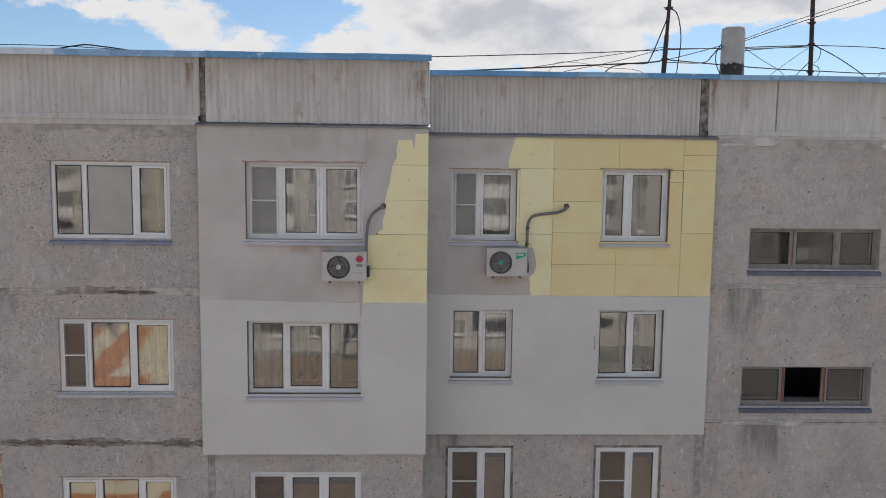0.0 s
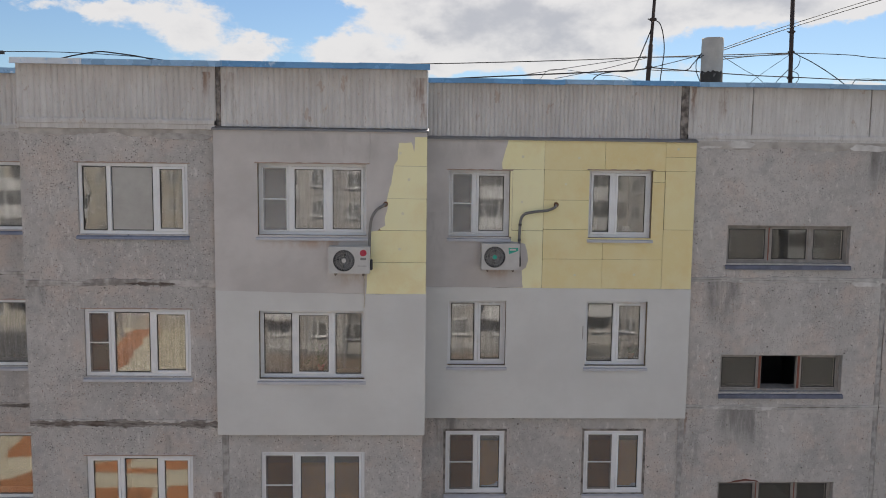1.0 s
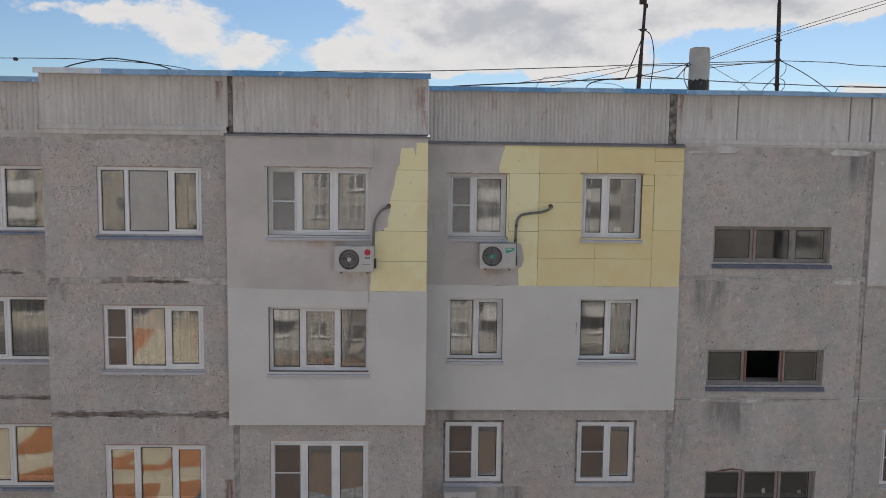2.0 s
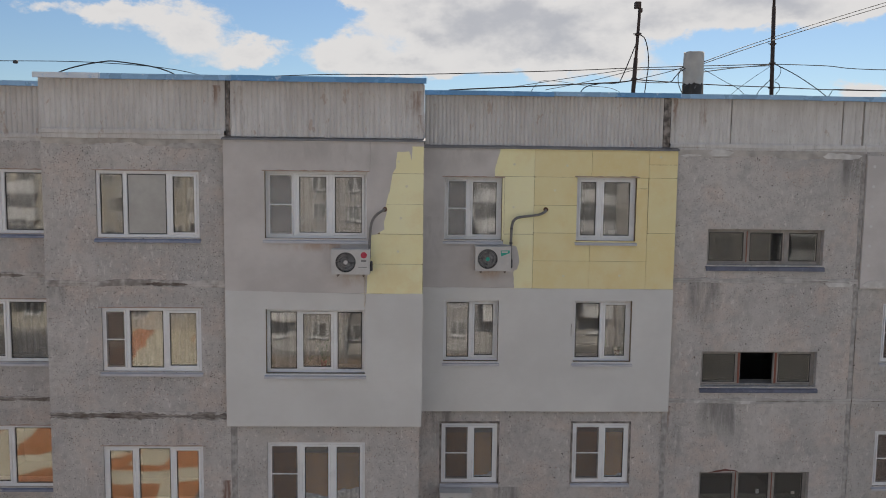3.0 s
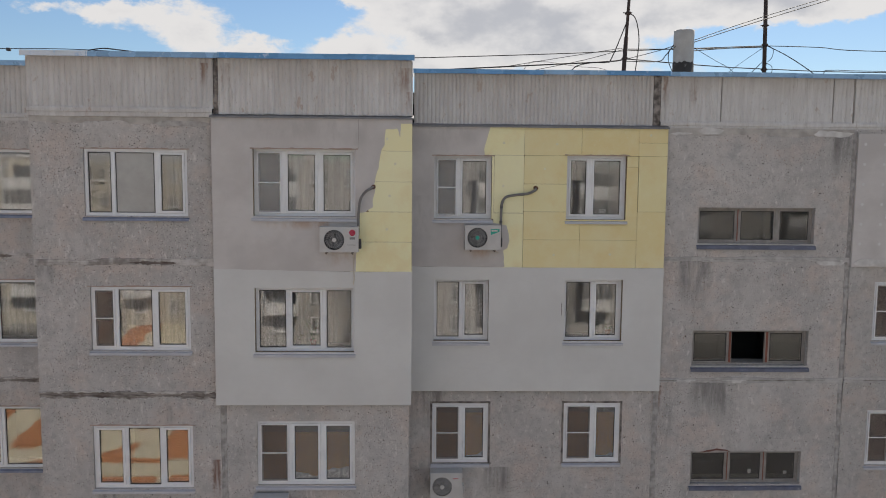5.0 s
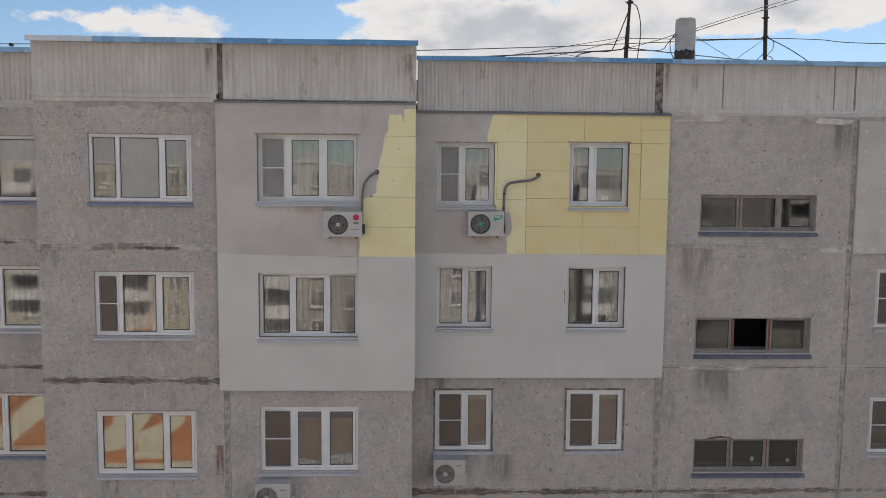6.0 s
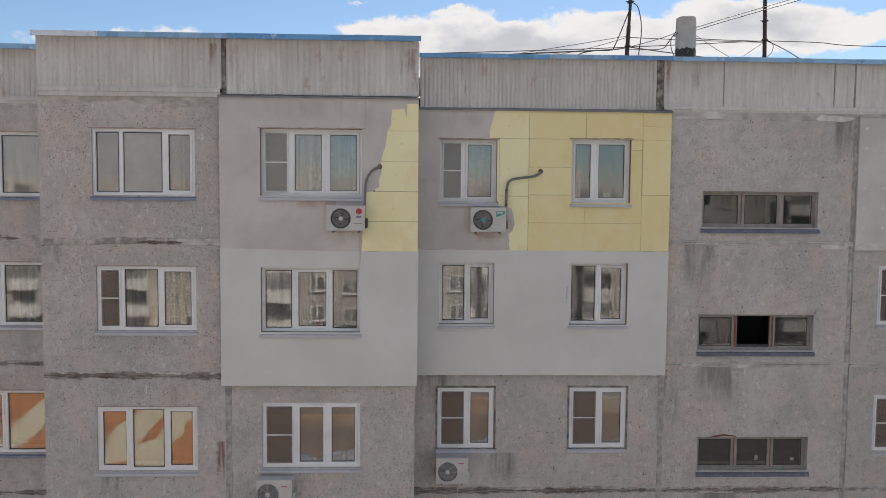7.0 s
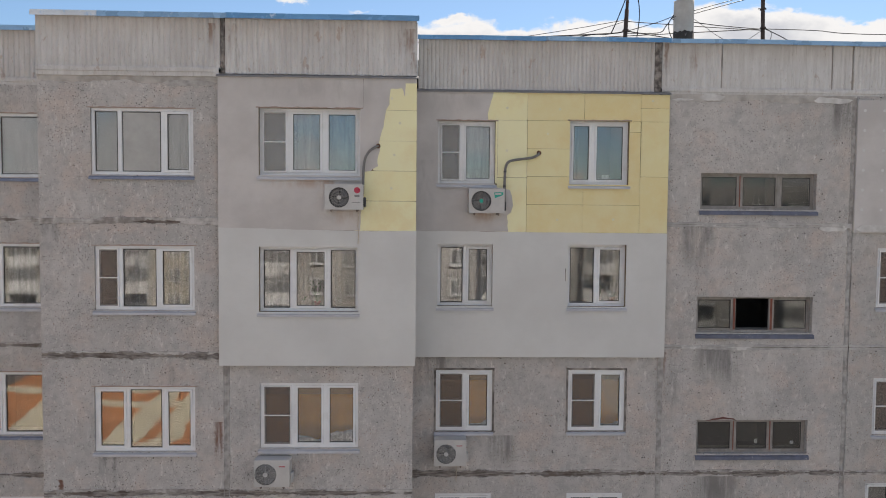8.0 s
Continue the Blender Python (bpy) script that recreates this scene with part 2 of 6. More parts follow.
def board_material(name="foam_board", a=(0.75, 0.63, 0.33), b=(0.785, 0.725, 0.425)):
    """Yellow foam boards, each of its own slight tone."""
    m, nt, p, co = material(name, 0.75)
    info = nt.nodes.new("ShaderNodeObjectInfo")
    c = mix_color(nt, info.outputs["Random"], a, b)
    broad = smooth(nt, noise_of(nt, co, 2.4, 5.0, 0.6), 0.35, 0.7)
    c = mix_color(nt, math_node(nt, "MULTIPLY", broad, 0.35), c, (0.80, 0.76, 0.52))
    dust = smooth(nt, noise_of(nt, co, 16.0, 6.0, 0.7), 0.58, 0.75)
    c = mix_color(nt, math_node(nt, "MULTIPLY", dust, 0.35), c, (0.80, 0.78, 0.66))
    warm = smooth(nt, noise_of(nt, co, 1.1, 6.0, 0.65, (1, 1, 1), (8, 2, 3)), 0.46, 0.66)
    c = mix_color(nt, math_node(nt, "MULTIPLY", warm, 0.40), c, (0.74, 0.57, 0.27))
    fine = noise_of(nt, co, 120.0, 2.0)
    c = mix_color(nt, math_node(nt, "MULTIPLY", smooth(nt, fine, 0.4, 0.7), 0.10), c, (0.6, 0.48, 0.2))
    nt.links.new(c, p.inputs["Base Color"])
    bump(nt, p, fine, 0.15, 0.002)
    return m


def whitewash():
    """Old limewash on the fluted parapet, rubbed off and streaked downwards, with bare patches."""
    m, nt, p, co = material("whitewashed_concrete", 0.93)
    streak = smooth(nt, noise_of(nt, co, 9.0, 6.0, 0.68, (1, 1, 0.13)), 0.36, 0.66)
    c = mix_color(nt, streak, (0.545, 0.53, 0.52), (0.64, 0.63, 0.62))
    broad = smooth(nt, noise_of(nt, co, 0.8, 5.0, 0.6), 0.35, 0.68)
    c = mix_color(nt, math_node(nt, "MULTIPLY", broad, 0.50), c, (0.46, 0.442, 0.428))
    bare = smooth(nt, noise_of(nt, co, 4.2, 9.0, 0.66, (1, 1, 0.5), (4, 0, 2)), 0.625, 0.655)
    c = mix_color(nt, math_node(nt, "MULTIPLY", bare, 0.75), c, (0.42, 0.345, 0.30))
    drip = smooth(nt, noise_of(nt, co, 13.0, 7.0, 0.72, (1, 1, 0.07), (9, 0, 0)), 0.56, 0.70)
    c = mix_color(nt, math_node(nt, "MULTIPLY", drip, 0.45), c, (0.25, 0.23, 0.21))
    nicks = smooth(nt, noise_of(nt, co, 42.0, 6.0, 0.74, (1, 1, 0.22), (2, 2, 2)), 0.575, 0.66)
    c = mix_color(nt, math_node(nt, "MULTIPLY", nicks, 0.55), c, (0.27, 0.235, 0.21))
    fine = noise_of(nt, co, 70.0, 4.0, 0.7)
    c = mix_color(nt, math_node(nt, "MULTIPLY", smooth(nt, fine, 0.45, 0.7), 0.22), c, (0.42, 0.395, 0.36))
    c = marks(nt, co, c, [(6.17, 0.10, 15.5, 0.9), (5.62, 0.10, 15.5, 0.7), (0.20, 0.13, 15.45, 0.6), (-0.05, 0.10, 15.3, 0.5), (-0.92, 0.14, 15.4, 0.4), (0.28, 0.08, 15.0, 0.7), (-3.2, 0.10, 15.5, 0.6), (-3.6, 0.08, 15.5, 0.5)], (0.25, 0.17, 0.135), 0.95, (4, 1, 0.5), (1, 1, 1))
    nt.links.new(c, p.inputs["Base Color"])
    bump(nt, p, fine, 0.4, 0.006)
    return m


def glass(name, tint=(0.97, 0.97, 0.98), wave=1.0, ior=None):
    m, nt, p, co = material(name, 0.0, 0.0, ior or GLASS_IOR)
    p.inputs["Transmission Weight"].default_value = 1.0
    p.inputs["Base Color"].default_value = (*tint, 1)
    info = nt.nodes.new("ShaderNodeObjectInfo")
    add = nt.nodes.new("ShaderNodeVectorMath")
    add.operation = "ADD"
    nt.links.new(co, add.inputs[0])
    off = nt.nodes.new("ShaderNodeCombineXYZ")
    nt.links.new(math_node(nt, "MULTIPLY", info.outputs["Random"], 40.0), off.inputs[0])
    nt.links.new(off.outputs[0], add.inputs[1])
    bump(nt, p, noise_of(nt, add.outputs[0], 2.6, 1.0, 0.4), 0.008 * wave, 0.05)
    # a film of street dust, in faint downward runs
    dust, mixer = node(nt, "ShaderNodeBsdfDiffuse", Color=(0.56, 0.55, 0.53, 1)), nt.nodes.new("ShaderNodeMixShader")
    runs = noise_of(nt, add.outputs[0], 7.0, 5.0, 0.62, (1, 1, 0.22))
    nt.links.new(smooth(nt, runs, 0.3, 0.7, 0.015, 0.045), mixer.inputs[0])
    nt.links.new(p.outputs[0], mixer.inputs[1])
    nt.links.new(dust.outputs[0], mixer.inputs[2])
    nt.links.new(mixer.outputs[0], nt.nodes["Material Output"].inputs[0])
    return m


def screen_material(name, tone):
    m = bpy.data.materials.new(name)
    m.use_nodes = True
    nt = m.node_tree
    nt.nodes.clear()
    out, mixer = nt.nodes.new("ShaderNodeOutputMaterial"), nt.nodes.new("ShaderNodeMixShader")
    clear, weave = nt.nodes.new("ShaderNodeBsdfTransparent"), node(nt, "ShaderNodeBsdfDiffuse", Color=(*tone, 1))
    mixer.inputs[0].default_value = 0.42
    nt.links.new(clear.outputs[0], mixer.inputs[1])
    nt.links.new(weave.outputs[0], mixer.inputs[2])
    nt.links.new(mixer.outputs[0], out.inputs[0])
    return m


def tulle_material():
    m = bpy.data.materials.new("tulle")
    m.use_nodes = True
    nt = m.node_tree
    nt.nodes.clear()
    tc = nt.nodes.new("ShaderNodeTexCoord")
    out, mixer = nt.nodes.new("ShaderNodeOutputMaterial"), nt.nodes.new("ShaderNodeMixShader")
    clear, cloth = nt.nodes.new("ShaderNodeBsdfTransparent"), nt.nodes.new("ShaderNodeBsdfDiffuse")
    # shading of the folds, put into the cloth colour as upright streaks
    folds = noise_of(nt, tc.outputs["Object"], 14.0, 3.0, 0.6, (1, 1, 0.05))
    nt.links.new(mix_color(nt, smooth(nt, folds, 0.35, 0.65), (0.50, 0.49, 0.47), (0.78, 0.77, 0.74)), cloth.inputs[0])
    lace = smooth(nt, noise_of(nt, tc.outputs["Object"], 22.0, 4.0, 0.6), 0.30, 0.70, 0.45, 0.72)
    nt.links.new(lace, mixer.inputs[0])
    nt.links.new(clear.outputs[0], mixer.inputs[1])
    nt.links.new(cloth.outputs[0], mixer.inputs[2])
    nt.links.new(mixer.outputs[0], out.inputs[0])
    return m


M = {
    "concrete_warm": aggregate("washed_concrete_warm", (0.548, 0.522, 0.505), (0.456, 0.438, 0.426), 0.105, [(-5.78, 0.10, 7.08, 0.55), (-5.52, 0.09, 7.08, 0.85), (-4.42, 0.09, 8.85, 0.40), (-6.75, 0.25, 11.68, 0.5)], [(-3.52, 0.10, 7.75, 1.0), (-6.6, 0.06, 6.6, 0.4)]),
    "concrete_grey": aggregate("washed_concrete_grey", (0.546, 0.518, 0.499), (0.450, 0.430, 0.416), 0.088, [(6.95, 0.75, 9.06, 1.1), (5.75, 0.32, 9.03, 2.4), (6.9, 0.6, 6.30, 1.2), (6.35, 0.45, 11.68, 1.3), (9.35, 0.3, 14.4, 1.2), (0.7, 0.5, 8.9, 1.2), (2.2, 0.4, 7.15, 0.9)], [(5.62, 0.12, 8.95, 0.6)]),
    "concrete_plain": aggregate("plain_concrete", (0.493, 0.471, 0.453), (0.431, 0.414, 0.400), 0.06),
    "mortar": plaster("old_mortar", (0.50, 0.47, 0.44), (0.30, 0.28, 0.26), 0.9, 3.0),
    "asphalt": plain("worn_asphalt", (0.125, 0.12, 0.118), 0.95, 0, 0.25, 0.4, 4.0, 0.2),
    "mortar_dark": plaster("dark_mortar", (0.34, 0.305, 0.28), (0.085, 0.075, 0.068), 1.0, 8.0),
    "basecoat": plaster("basecoat_plaster", (0.585, 0.556, 0.542), (0.475, 0.450, 0.437), 0.9, 1.1, [(-2.0, 0.9, 14.45, 0.55), (-0.9, 0.5, 14.45, 0.8), (1.1, 0.7, 14.4, 0.5), (0.55, 0.3, 13.0, 1.4)], [(-1.05, 0.40, 11.96, 0.35), (1.85, 0.35, 11.92, 0.30), (-1.7, 1.0, 12.52, 0.2)]),
    "finish": plaster("finish_plaster", (0.640, 0.638, 0.628), (0.565, 0.560, 0.550), 0.75, 0.8),
    "board": board_material(),
    "board_pale": board_material("pale_foam_board", (0.84, 0.785, 0.47), (0.85, 0.82, 0.54)),
    "parapet": whitewash(),
    "blue_tin": plain("blue_painted_tin", (0.14, 0.34, 0.60), 0.26, 0.1, 0.25, 1.4, 30, 0.05, (0.45, 0.57, 0.70)),
    # paler coping tones: faded paint, with the sheen of the sky coloured in
    "faded_sheen_tin": plain("faded_sheen_blue_tin", (0.28, 0.46, 0.66), 0.30, 0.2, 0.22, 1.6, 30, 0.05, (0.66, 0.72, 0.78)),
    "pale_tin": plain("bleached_sheen_tin", (0.66, 0.71, 0.77), 0.45, 0.2, 0.18, 1.8, 30, 0.05, (0.42, 0.55, 0.70)),
    "crack": streaky("open_joint", (0.38, 0.345, 0.32), (0.10, 0.083, 0.074)),
    "smear": plaster("smeared_mortar", (0.53, 0.51, 0.495), (0.37, 0.355, 0.345), 1.0, 5.0),
    "white_smear": plaster("pale_mortar", (0.66, 0.645, 0.63), (0.50, 0.485, 0.47), 1.0, 5.0),
    "seam": plaster("joint_seam", (0.46, 0.44, 0.425), (0.27, 0.255, 0.245), 1.0, 7.0),
    "dark_tin": plain("dark_flashing", (0.25, 0.245, 0.25), 0.5, 0.4, 0.3, 4.0),
    "pvc": plain("white_pvc", (0.78, 0.79, 0.81), 0.32, 0, 0.06, 2.0, 40, 0.02),
    "pvc_sill": plain("pale_tin_sill", (0.50, 0.505, 0.55), 0.4, 0.1, 0.15, 3.0, 40, 0.03),
    "blue_sill": plain("blue_grey_tin_sill", (0.24, 0.27, 0.37), 0.45, 0.2, 0.3, 5.0, 40, 0.05, (0.42, 0.42, 0.44)),
    "glass": glass("window_glass", wave=1.0),
    "old_glass": glass("old_window_glass", (0.80, 0.80, 0.79), 0.8, 1.52),
    "screen": screen_material("insect_mesh", (0.23, 0.185, 0.16)),
    "pale_screen": screen_material("pale_insect_mesh", (0.42, 0.41, 0.40)),
    "old_wood": plain("peeling_painted_wood", (0.36, 0.335, 0.315), 0.8, 0, 0.35, 9.0, 80, 0.5, (0.20, 0.15, 0.125), (1, 1, 0.35)),
    "red_wood": plain("red_brown_wood", (0.27, 0.095, 0.065), 0.75, 0, 0.4, 9.0, 80, 0.5, (0.48, 0.43, 0.39), (1, 1, 0.3)),
    "room": plain("room_paint", (0.36, 0.35, 0.335), 0.9, 0, 0.15, 1.0),
    # darker copy of the room: the stairwell's dimness is put into its colour
    "dark_room": plain("dim_stair_room", (0.15, 0.15, 0.15), 0.9, 0, 0.2, 1.0),
    "tulle": tulle_material(),
    "curtain_grey": plain("grey_curtain", (0.42, 0.40, 0.38), 0.9, 0, 0.25, 4.0, 90, 0.3, None, (3, 1, 0.1)),
    "film": plain("milky_film", (0.42, 0.415, 0.40), 0.16, 0, 0.18, 1.6, 5, 0.6),
    "foam_seal": plain("pinkish_foam", (0.44, 0.34, 0.29), 0.9, 0, 0.35, 9.0, 60, 0.5, (0.24, 0.20, 0.18)),
    "lace": plain("white_lace", (0.80, 0.78, 0.74), 0.9, 0, 0.55, 16.0, 50, 0.4, (0.45, 0.28, 0.15)),
    "blind": plain("tan_blind", (0.93, 0.47, 0.15), 0.9, 0, 0.15, 2.5, 90, 0.2),
    "pale_cloth": plain("pale_cloth", (0.66, 0.65, 0.61), 0.9, 0, 0.22, 2.0, 40, 0.2, None, (1.5, 1, 0.5)),
    "joint": plaster("joint_mortar", (0.58, 0.55, 0.53), (0.25, 0.225, 0.21), 1.0, 5.0),
    "backing": plain("foam_edge", (0.22, 0.16, 0.085), 0.9),
    "dowel": plain("pale_dowel_plastic", (0.80, 0.76, 0.56), 0.6),
    "gasket": plain("black_rubber", (0.03, 0.03, 0.03), 0.6),
    "yard": plain("dusty_yard", (0.27, 0.26, 0.24), 0.95, 0, 0.4, 0.12, 2.0, 0.3, (0.15, 0.16, 0.10)),
    "clay": plain("orange_clay", (0.46, 0.20, 0.085), 0.95, 0, 0.25, 0.25, 3.0, 0.2),
    "clay_near": plain("brown_soil", (0.25, 0.19, 0.14), 0.95, 0, 0.35, 0.35, 3.0, 0.2),
    "sand": plain("pale_sand", (0.56, 0.50, 0.37), 0.95, 0, 0.15, 0.4, 4.0, 0.2),
    "far_wall": plain("beige_panel", (0.42, 0.398, 0.37), 0.9, 0, 0.25, 0.35, 6.0, 0.1),
    "far_wall2": plain("cream_panel", (0.46, 0.425, 0.36), 0.9, 0, 0.2, 0.3, 6.0, 0.1),
    "far_glass": plain("far_window_glass", (0.20, 0.198, 0.195), 0.15, 0, 0.4, 0.7, 10, 0),
    "far_white": plain("far_white_frames", (0.66, 0.66, 0.65), 0.5, 0, 0.1, 1.0, 10, 0),
    "bark": plain("pale_grey_bark", (0.40, 0.375, 0.345), 0.9, 0, 0.35, 3.0, 20, 0.2, (0.16, 0.14, 0.125), (1, 1, 0.4)),
    "loggia": plain("loggia_panels", (0.58, 0.575, 0.56), 0.6, 0, 0.2, 0.6, 8, 0.05),
    "stair_sill": plain("dark_blue_tin_sill", (0.15, 0.165, 0.23), 0.6, 0.1, 0.35, 6.0, 40, 0.1, (0.36, 0.36, 0.38)),
    "ac_white": plain("unit_white_paint", (0.54, 0.53, 0.52), 0.4, 0, 0.12, 4.0, 50, 0.03),
    "ac_dark": plain("black_plastic", (0.05, 0.05, 0.055), 0.5, 0, 0.2, 4.0),
    "ac_fan": plain("fan_plastic", (0.16, 0.16, 0.165), 0.45, 0, 0.2, 6.0),
    "ac_grille": plain("grey_grille", (0.42, 0.41, 0.40), 0.5, 0, 0.15, 8.0),
    "ac_grille_dark": plain("dark_grille", (0.34, 0.335, 0.33), 0.45, 0, 0.15, 8.0),
    "badge_red": plain("dark_red_badge", (0.46, 0.03, 0.07), 0.35, 0, 0.1, 8.0),
    "badge_teal": plain("green_badge", (0.02, 0.36, 0.27), 0.35, 0, 0.1, 8.0),
    "mark_grey": plain("grey_print", (0.20, 0.20, 0.20), 0.5, 0, 0.1, 8.0),
    "bracket": plain("zinc_bracket", (0.24, 0.20, 0.18), 0.55, 0.5, 0.3, 12.0, 60, 0.2, (0.25, 0.11, 0.05)),
    "hose": plain("grey_lagging", (0.20, 0.195, 0.19), 0.7, 0, 0.3, 14.0, 80, 0.3, (0.42, 0.41, 0.39)),
    "rust_foam": plain("rusty_foam", (0.16, 0.075, 0.04), 0.9, 0, 0.4, 20.0, 80, 0.4),
    "tube": plain("stained_tube", (0.62, 0.55, 0.46), 0.5, 0, 0.3, 14.0, 60, 0.1, (0.33, 0.15, 0.07)),
    "rusty": plain("rusty_steel", (0.075, 0.055, 0.05), 0.8, 0.2, 0.4, 9.0, 70, 0.4, (0.14, 0.08, 0.055)),
    "cement": plain("asbestos_cement", (0.47, 0.455, 0.43), 0.9, 0, 0.2, 4.0, 50, 0.3, (0.42, 0.40, 0.37)),
    "tar": plain("tar", (0.06, 0.055, 0.05), 0.8, 0, 0.4, 6.0, 30, 0.5, (0.20, 0.19, 0.18)),
    "cable": plain("black_cable", (0.03, 0.03, 0.032), 0.6, 0, 0.2, 10.0, 60, 0),
    "pot_red": plain("red_pot", (0.50, 0.08, 0.10), 0.4, 0, 0.1, 8),
    "pot_white": plain("white_pot", (0.70, 0.68, 0.63), 0.4, 0, 0.1, 8),
    "pot_clay": plain("clay_pot", (0.45, 0.20, 0.10), 0.8, 0, 0.2, 8),
    "leaf": plain("leaves", (0.07, 0.16, 0.05), 0.5, 0, 0.4, 20),
    "flower_red": plain("red_petals", (0.55, 0.05, 0.05), 0.6, 0, 0.3, 20),
    "brick_red": plain("broken_brick", (0.20, 0.085, 0.07), 0.95, 0, 0.4, 12.0, 60, 0.5, (0.40, 0.36, 0.33)),
    "card": plain("white_card", (0.75, 0.75, 0.73), 0.7, 0, 0.05, 6.0),
    "roofing": plain("roofing_felt", (0.10, 0.10, 0.10), 0.95, 0, 0.3, 2.0, 50, 0.4),
}
M["cable"].node_tree.nodes["Principled BSDF"].inputs["Specular IOR Level"].default_value = 0.05  # dull rubber


# ---- mesh helpers ----
def add_box(bm, x0, x1, y0, y1, z0, z1):
    v = [bm.verts.new(p) for p in ((x0, y0, z0), (x1, y0, z0), (x1, y1, z0), (x0, y1, z0), (x0, y0, z1), (x1, y0, z1), (x1, y1, z1), (x0, y1, z1))]
    for f in ((0, 3, 2, 1), (4, 5, 6, 7), (0, 1, 5, 4), (1, 2, 6, 5), (2, 3, 7, 6), (3, 0, 4, 7)):
        bm.faces.new([v[i] for i in f])
    return v


def soft_box(bm, x0, x1, y0, y1, z0, z1, r=0.01, seg=2):
    b = bmesh.new()
    add_box(b, x0, x1, y0, y1, z0, z1)
    bmesh.ops.bevel(b, geom=b.edges[:], offset=r, segments=seg, affect="EDGES", profile=0.5)
    me = bpy.data.meshes.new("tmp")
    b.to_mesh(me)
    b.free()
    bm.from_mesh(me)
    bpy.data.meshes.remove(me)


def add_ring(bm, x0, x1, z0, z1, profile):
    """A mitred rectangular frame: the closed profile of (inset, y) carried round the rectangle."""
    loops = [[bm.verts.new(p) for p in ((x0 + i, y, z0 + i), (x1 - i, y, z0 + i), (x1 - i, y, z1 - i), (x0 + i, y, z1 - i))] for i, y in profile]
    for k in range(len(loops)):
        a, b = loops[k], loops[(k + 1) % len(loops)]
        for j in range(4):
            bm.faces.new((a[j], a[(j + 1) % 4], b[(j + 1) % 4], b[j]))


def frame_profile(w, y, depth, c=0.005):
    return [(0, y + depth), (0, y + c), (c, y), (w - c, y), (w, y + c), (w, y + depth)]


def add_cyl(bm, a, b, r, n=10, r2=None, caps=True):
    a, b = Vector(a), Vector(b)
    d = (b - a).normalized()
    s = d.cross(Vector((0, 0, 1)) if abs(d.z) < 0.9 else Vector((1, 0, 0))).normalized()
    t = d.cross(s)
    r2 = r if r2 is None else r2
    rings = [[bm.verts.new(p + (s * math.cos(k * math.tau / n) + t * math.sin(k * math.tau / n)) * q) for k in range(n)] for p, q in ((a, r), (b, r2))]
    for k in range(n):
        f = bm.faces.new((rings[0][k], rings[0][(k + 1) % n], rings[1][(k + 1) % n], rings[1][k]))
        f.smooth = n > 6
    if caps:
        bm.faces.new(rings[0][::-1])
        bm.faces.new(rings[1])


def add_tube(bm, points, r, n=8):
    """A round tube along a smooth line through the points."""
    pts = [Vector(p) for p in points]
    line = []
    for i in range(len(pts) - 1):
        p0, p1, p2, p3 = pts[max(i - 1, 0)], pts[i], pts[i + 1], pts[min(i + 2, len(pts) - 1)]
        for k in range(6):
            t = k / 6
            line.append(0.5 * (2 * p1 + (p2 - p0) * t + (2 * p0 - 5 * p1 + 4 * p2 - p3) * t * t + (3 * p1 - p0 - 3 * p2 + p3) * t ** 3))
    line.append(pts[-1])
    rings = []
    for i, p in enumerate(line):
        d = (line[min(i + 1, len(line) - 1)] - line[max(i - 1, 0)]).normalized()
        s = d.cross(Vector((0, 1, 0.02))).normalized()
        t = d.cross(s)
        rings.append([bm.verts.new(p + (s * math.cos(k * math.tau / n) + t * math.sin(k * math.tau / n)) * r) for k in range(n)])
    for a, b in zip(rings, rings[1:]):
        for k in range(n):
            bm.faces.new((a[k], a[(k + 1) % n], b[(k + 1) % n], b[k])).smooth = True
    bm.faces.new(rings[0][::-1])
    bm.faces.new(rings[-1])


def add_wall(bm, x0, x1, y0, y1, z0, z1, holes=()):
    """A slab with its outer face at y0, pierced by the holes (x0, x1, z0, z1)."""
    xs = sorted({x0, x1, *(h[0] for h in holes), *(h[1] for h in holes)})
    zs = sorted({z0, z1, *(h[2] for h in holes), *(h[3] for h in holes)})
    xs, zs = [v for v in xs if x0 <= v <= x1], [v for v in zs if z0 <= v <= z1]

    def solid(i, j):
        if not (0 <= i < len(xs) - 1 and 0 <= j < len(zs) - 1):
            return False
        cx, cz = (xs[i] + xs[i + 1]) / 2, (zs[j] + zs[j + 1]) / 2
        return not any(h[0] < cx < h[1] and h[2] < cz < h[3] for h in holes)
    cache = {}

    def vert(x, y, z):
        if (x, y, z) not in cache:
            cache[x, y, z] = bm.verts.new((x, y, z))
        return cache[x, y, z]

    def quad(*ps):
        bm.faces.new([vert(*p) for p in ps])
    for i in range(len(xs) - 1):
        for j in range(len(zs) - 1):
            if not solid(i, j):
                continue
            a, b, c, d = xs[i], xs[i + 1], zs[j], zs[j + 1]
            quad((a, y0, c), (b, y0, c), (b, y0, d), (a, y0, d))
            quad((b, y1, c), (a, y1, c), (a, y1, d), (b, y1, d))
            if not solid(i - 1, j):
                quad((a, y1, c), (a, y0, c), (a, y0, d), (a, y1, d))
            if not solid(i + 1, j):
                quad((b, y0, c), (b, y1, c), (b, y1, d), (b, y0, d))
            if not solid(i, j - 1):
                quad((a, y0, c), (a, y1, c), (b, y1, c), (b, y0, c))
            if not solid(i, j + 1):
                quad((a, y0, d), (b, y0, d), (b, y1, d), (a, y1, d))


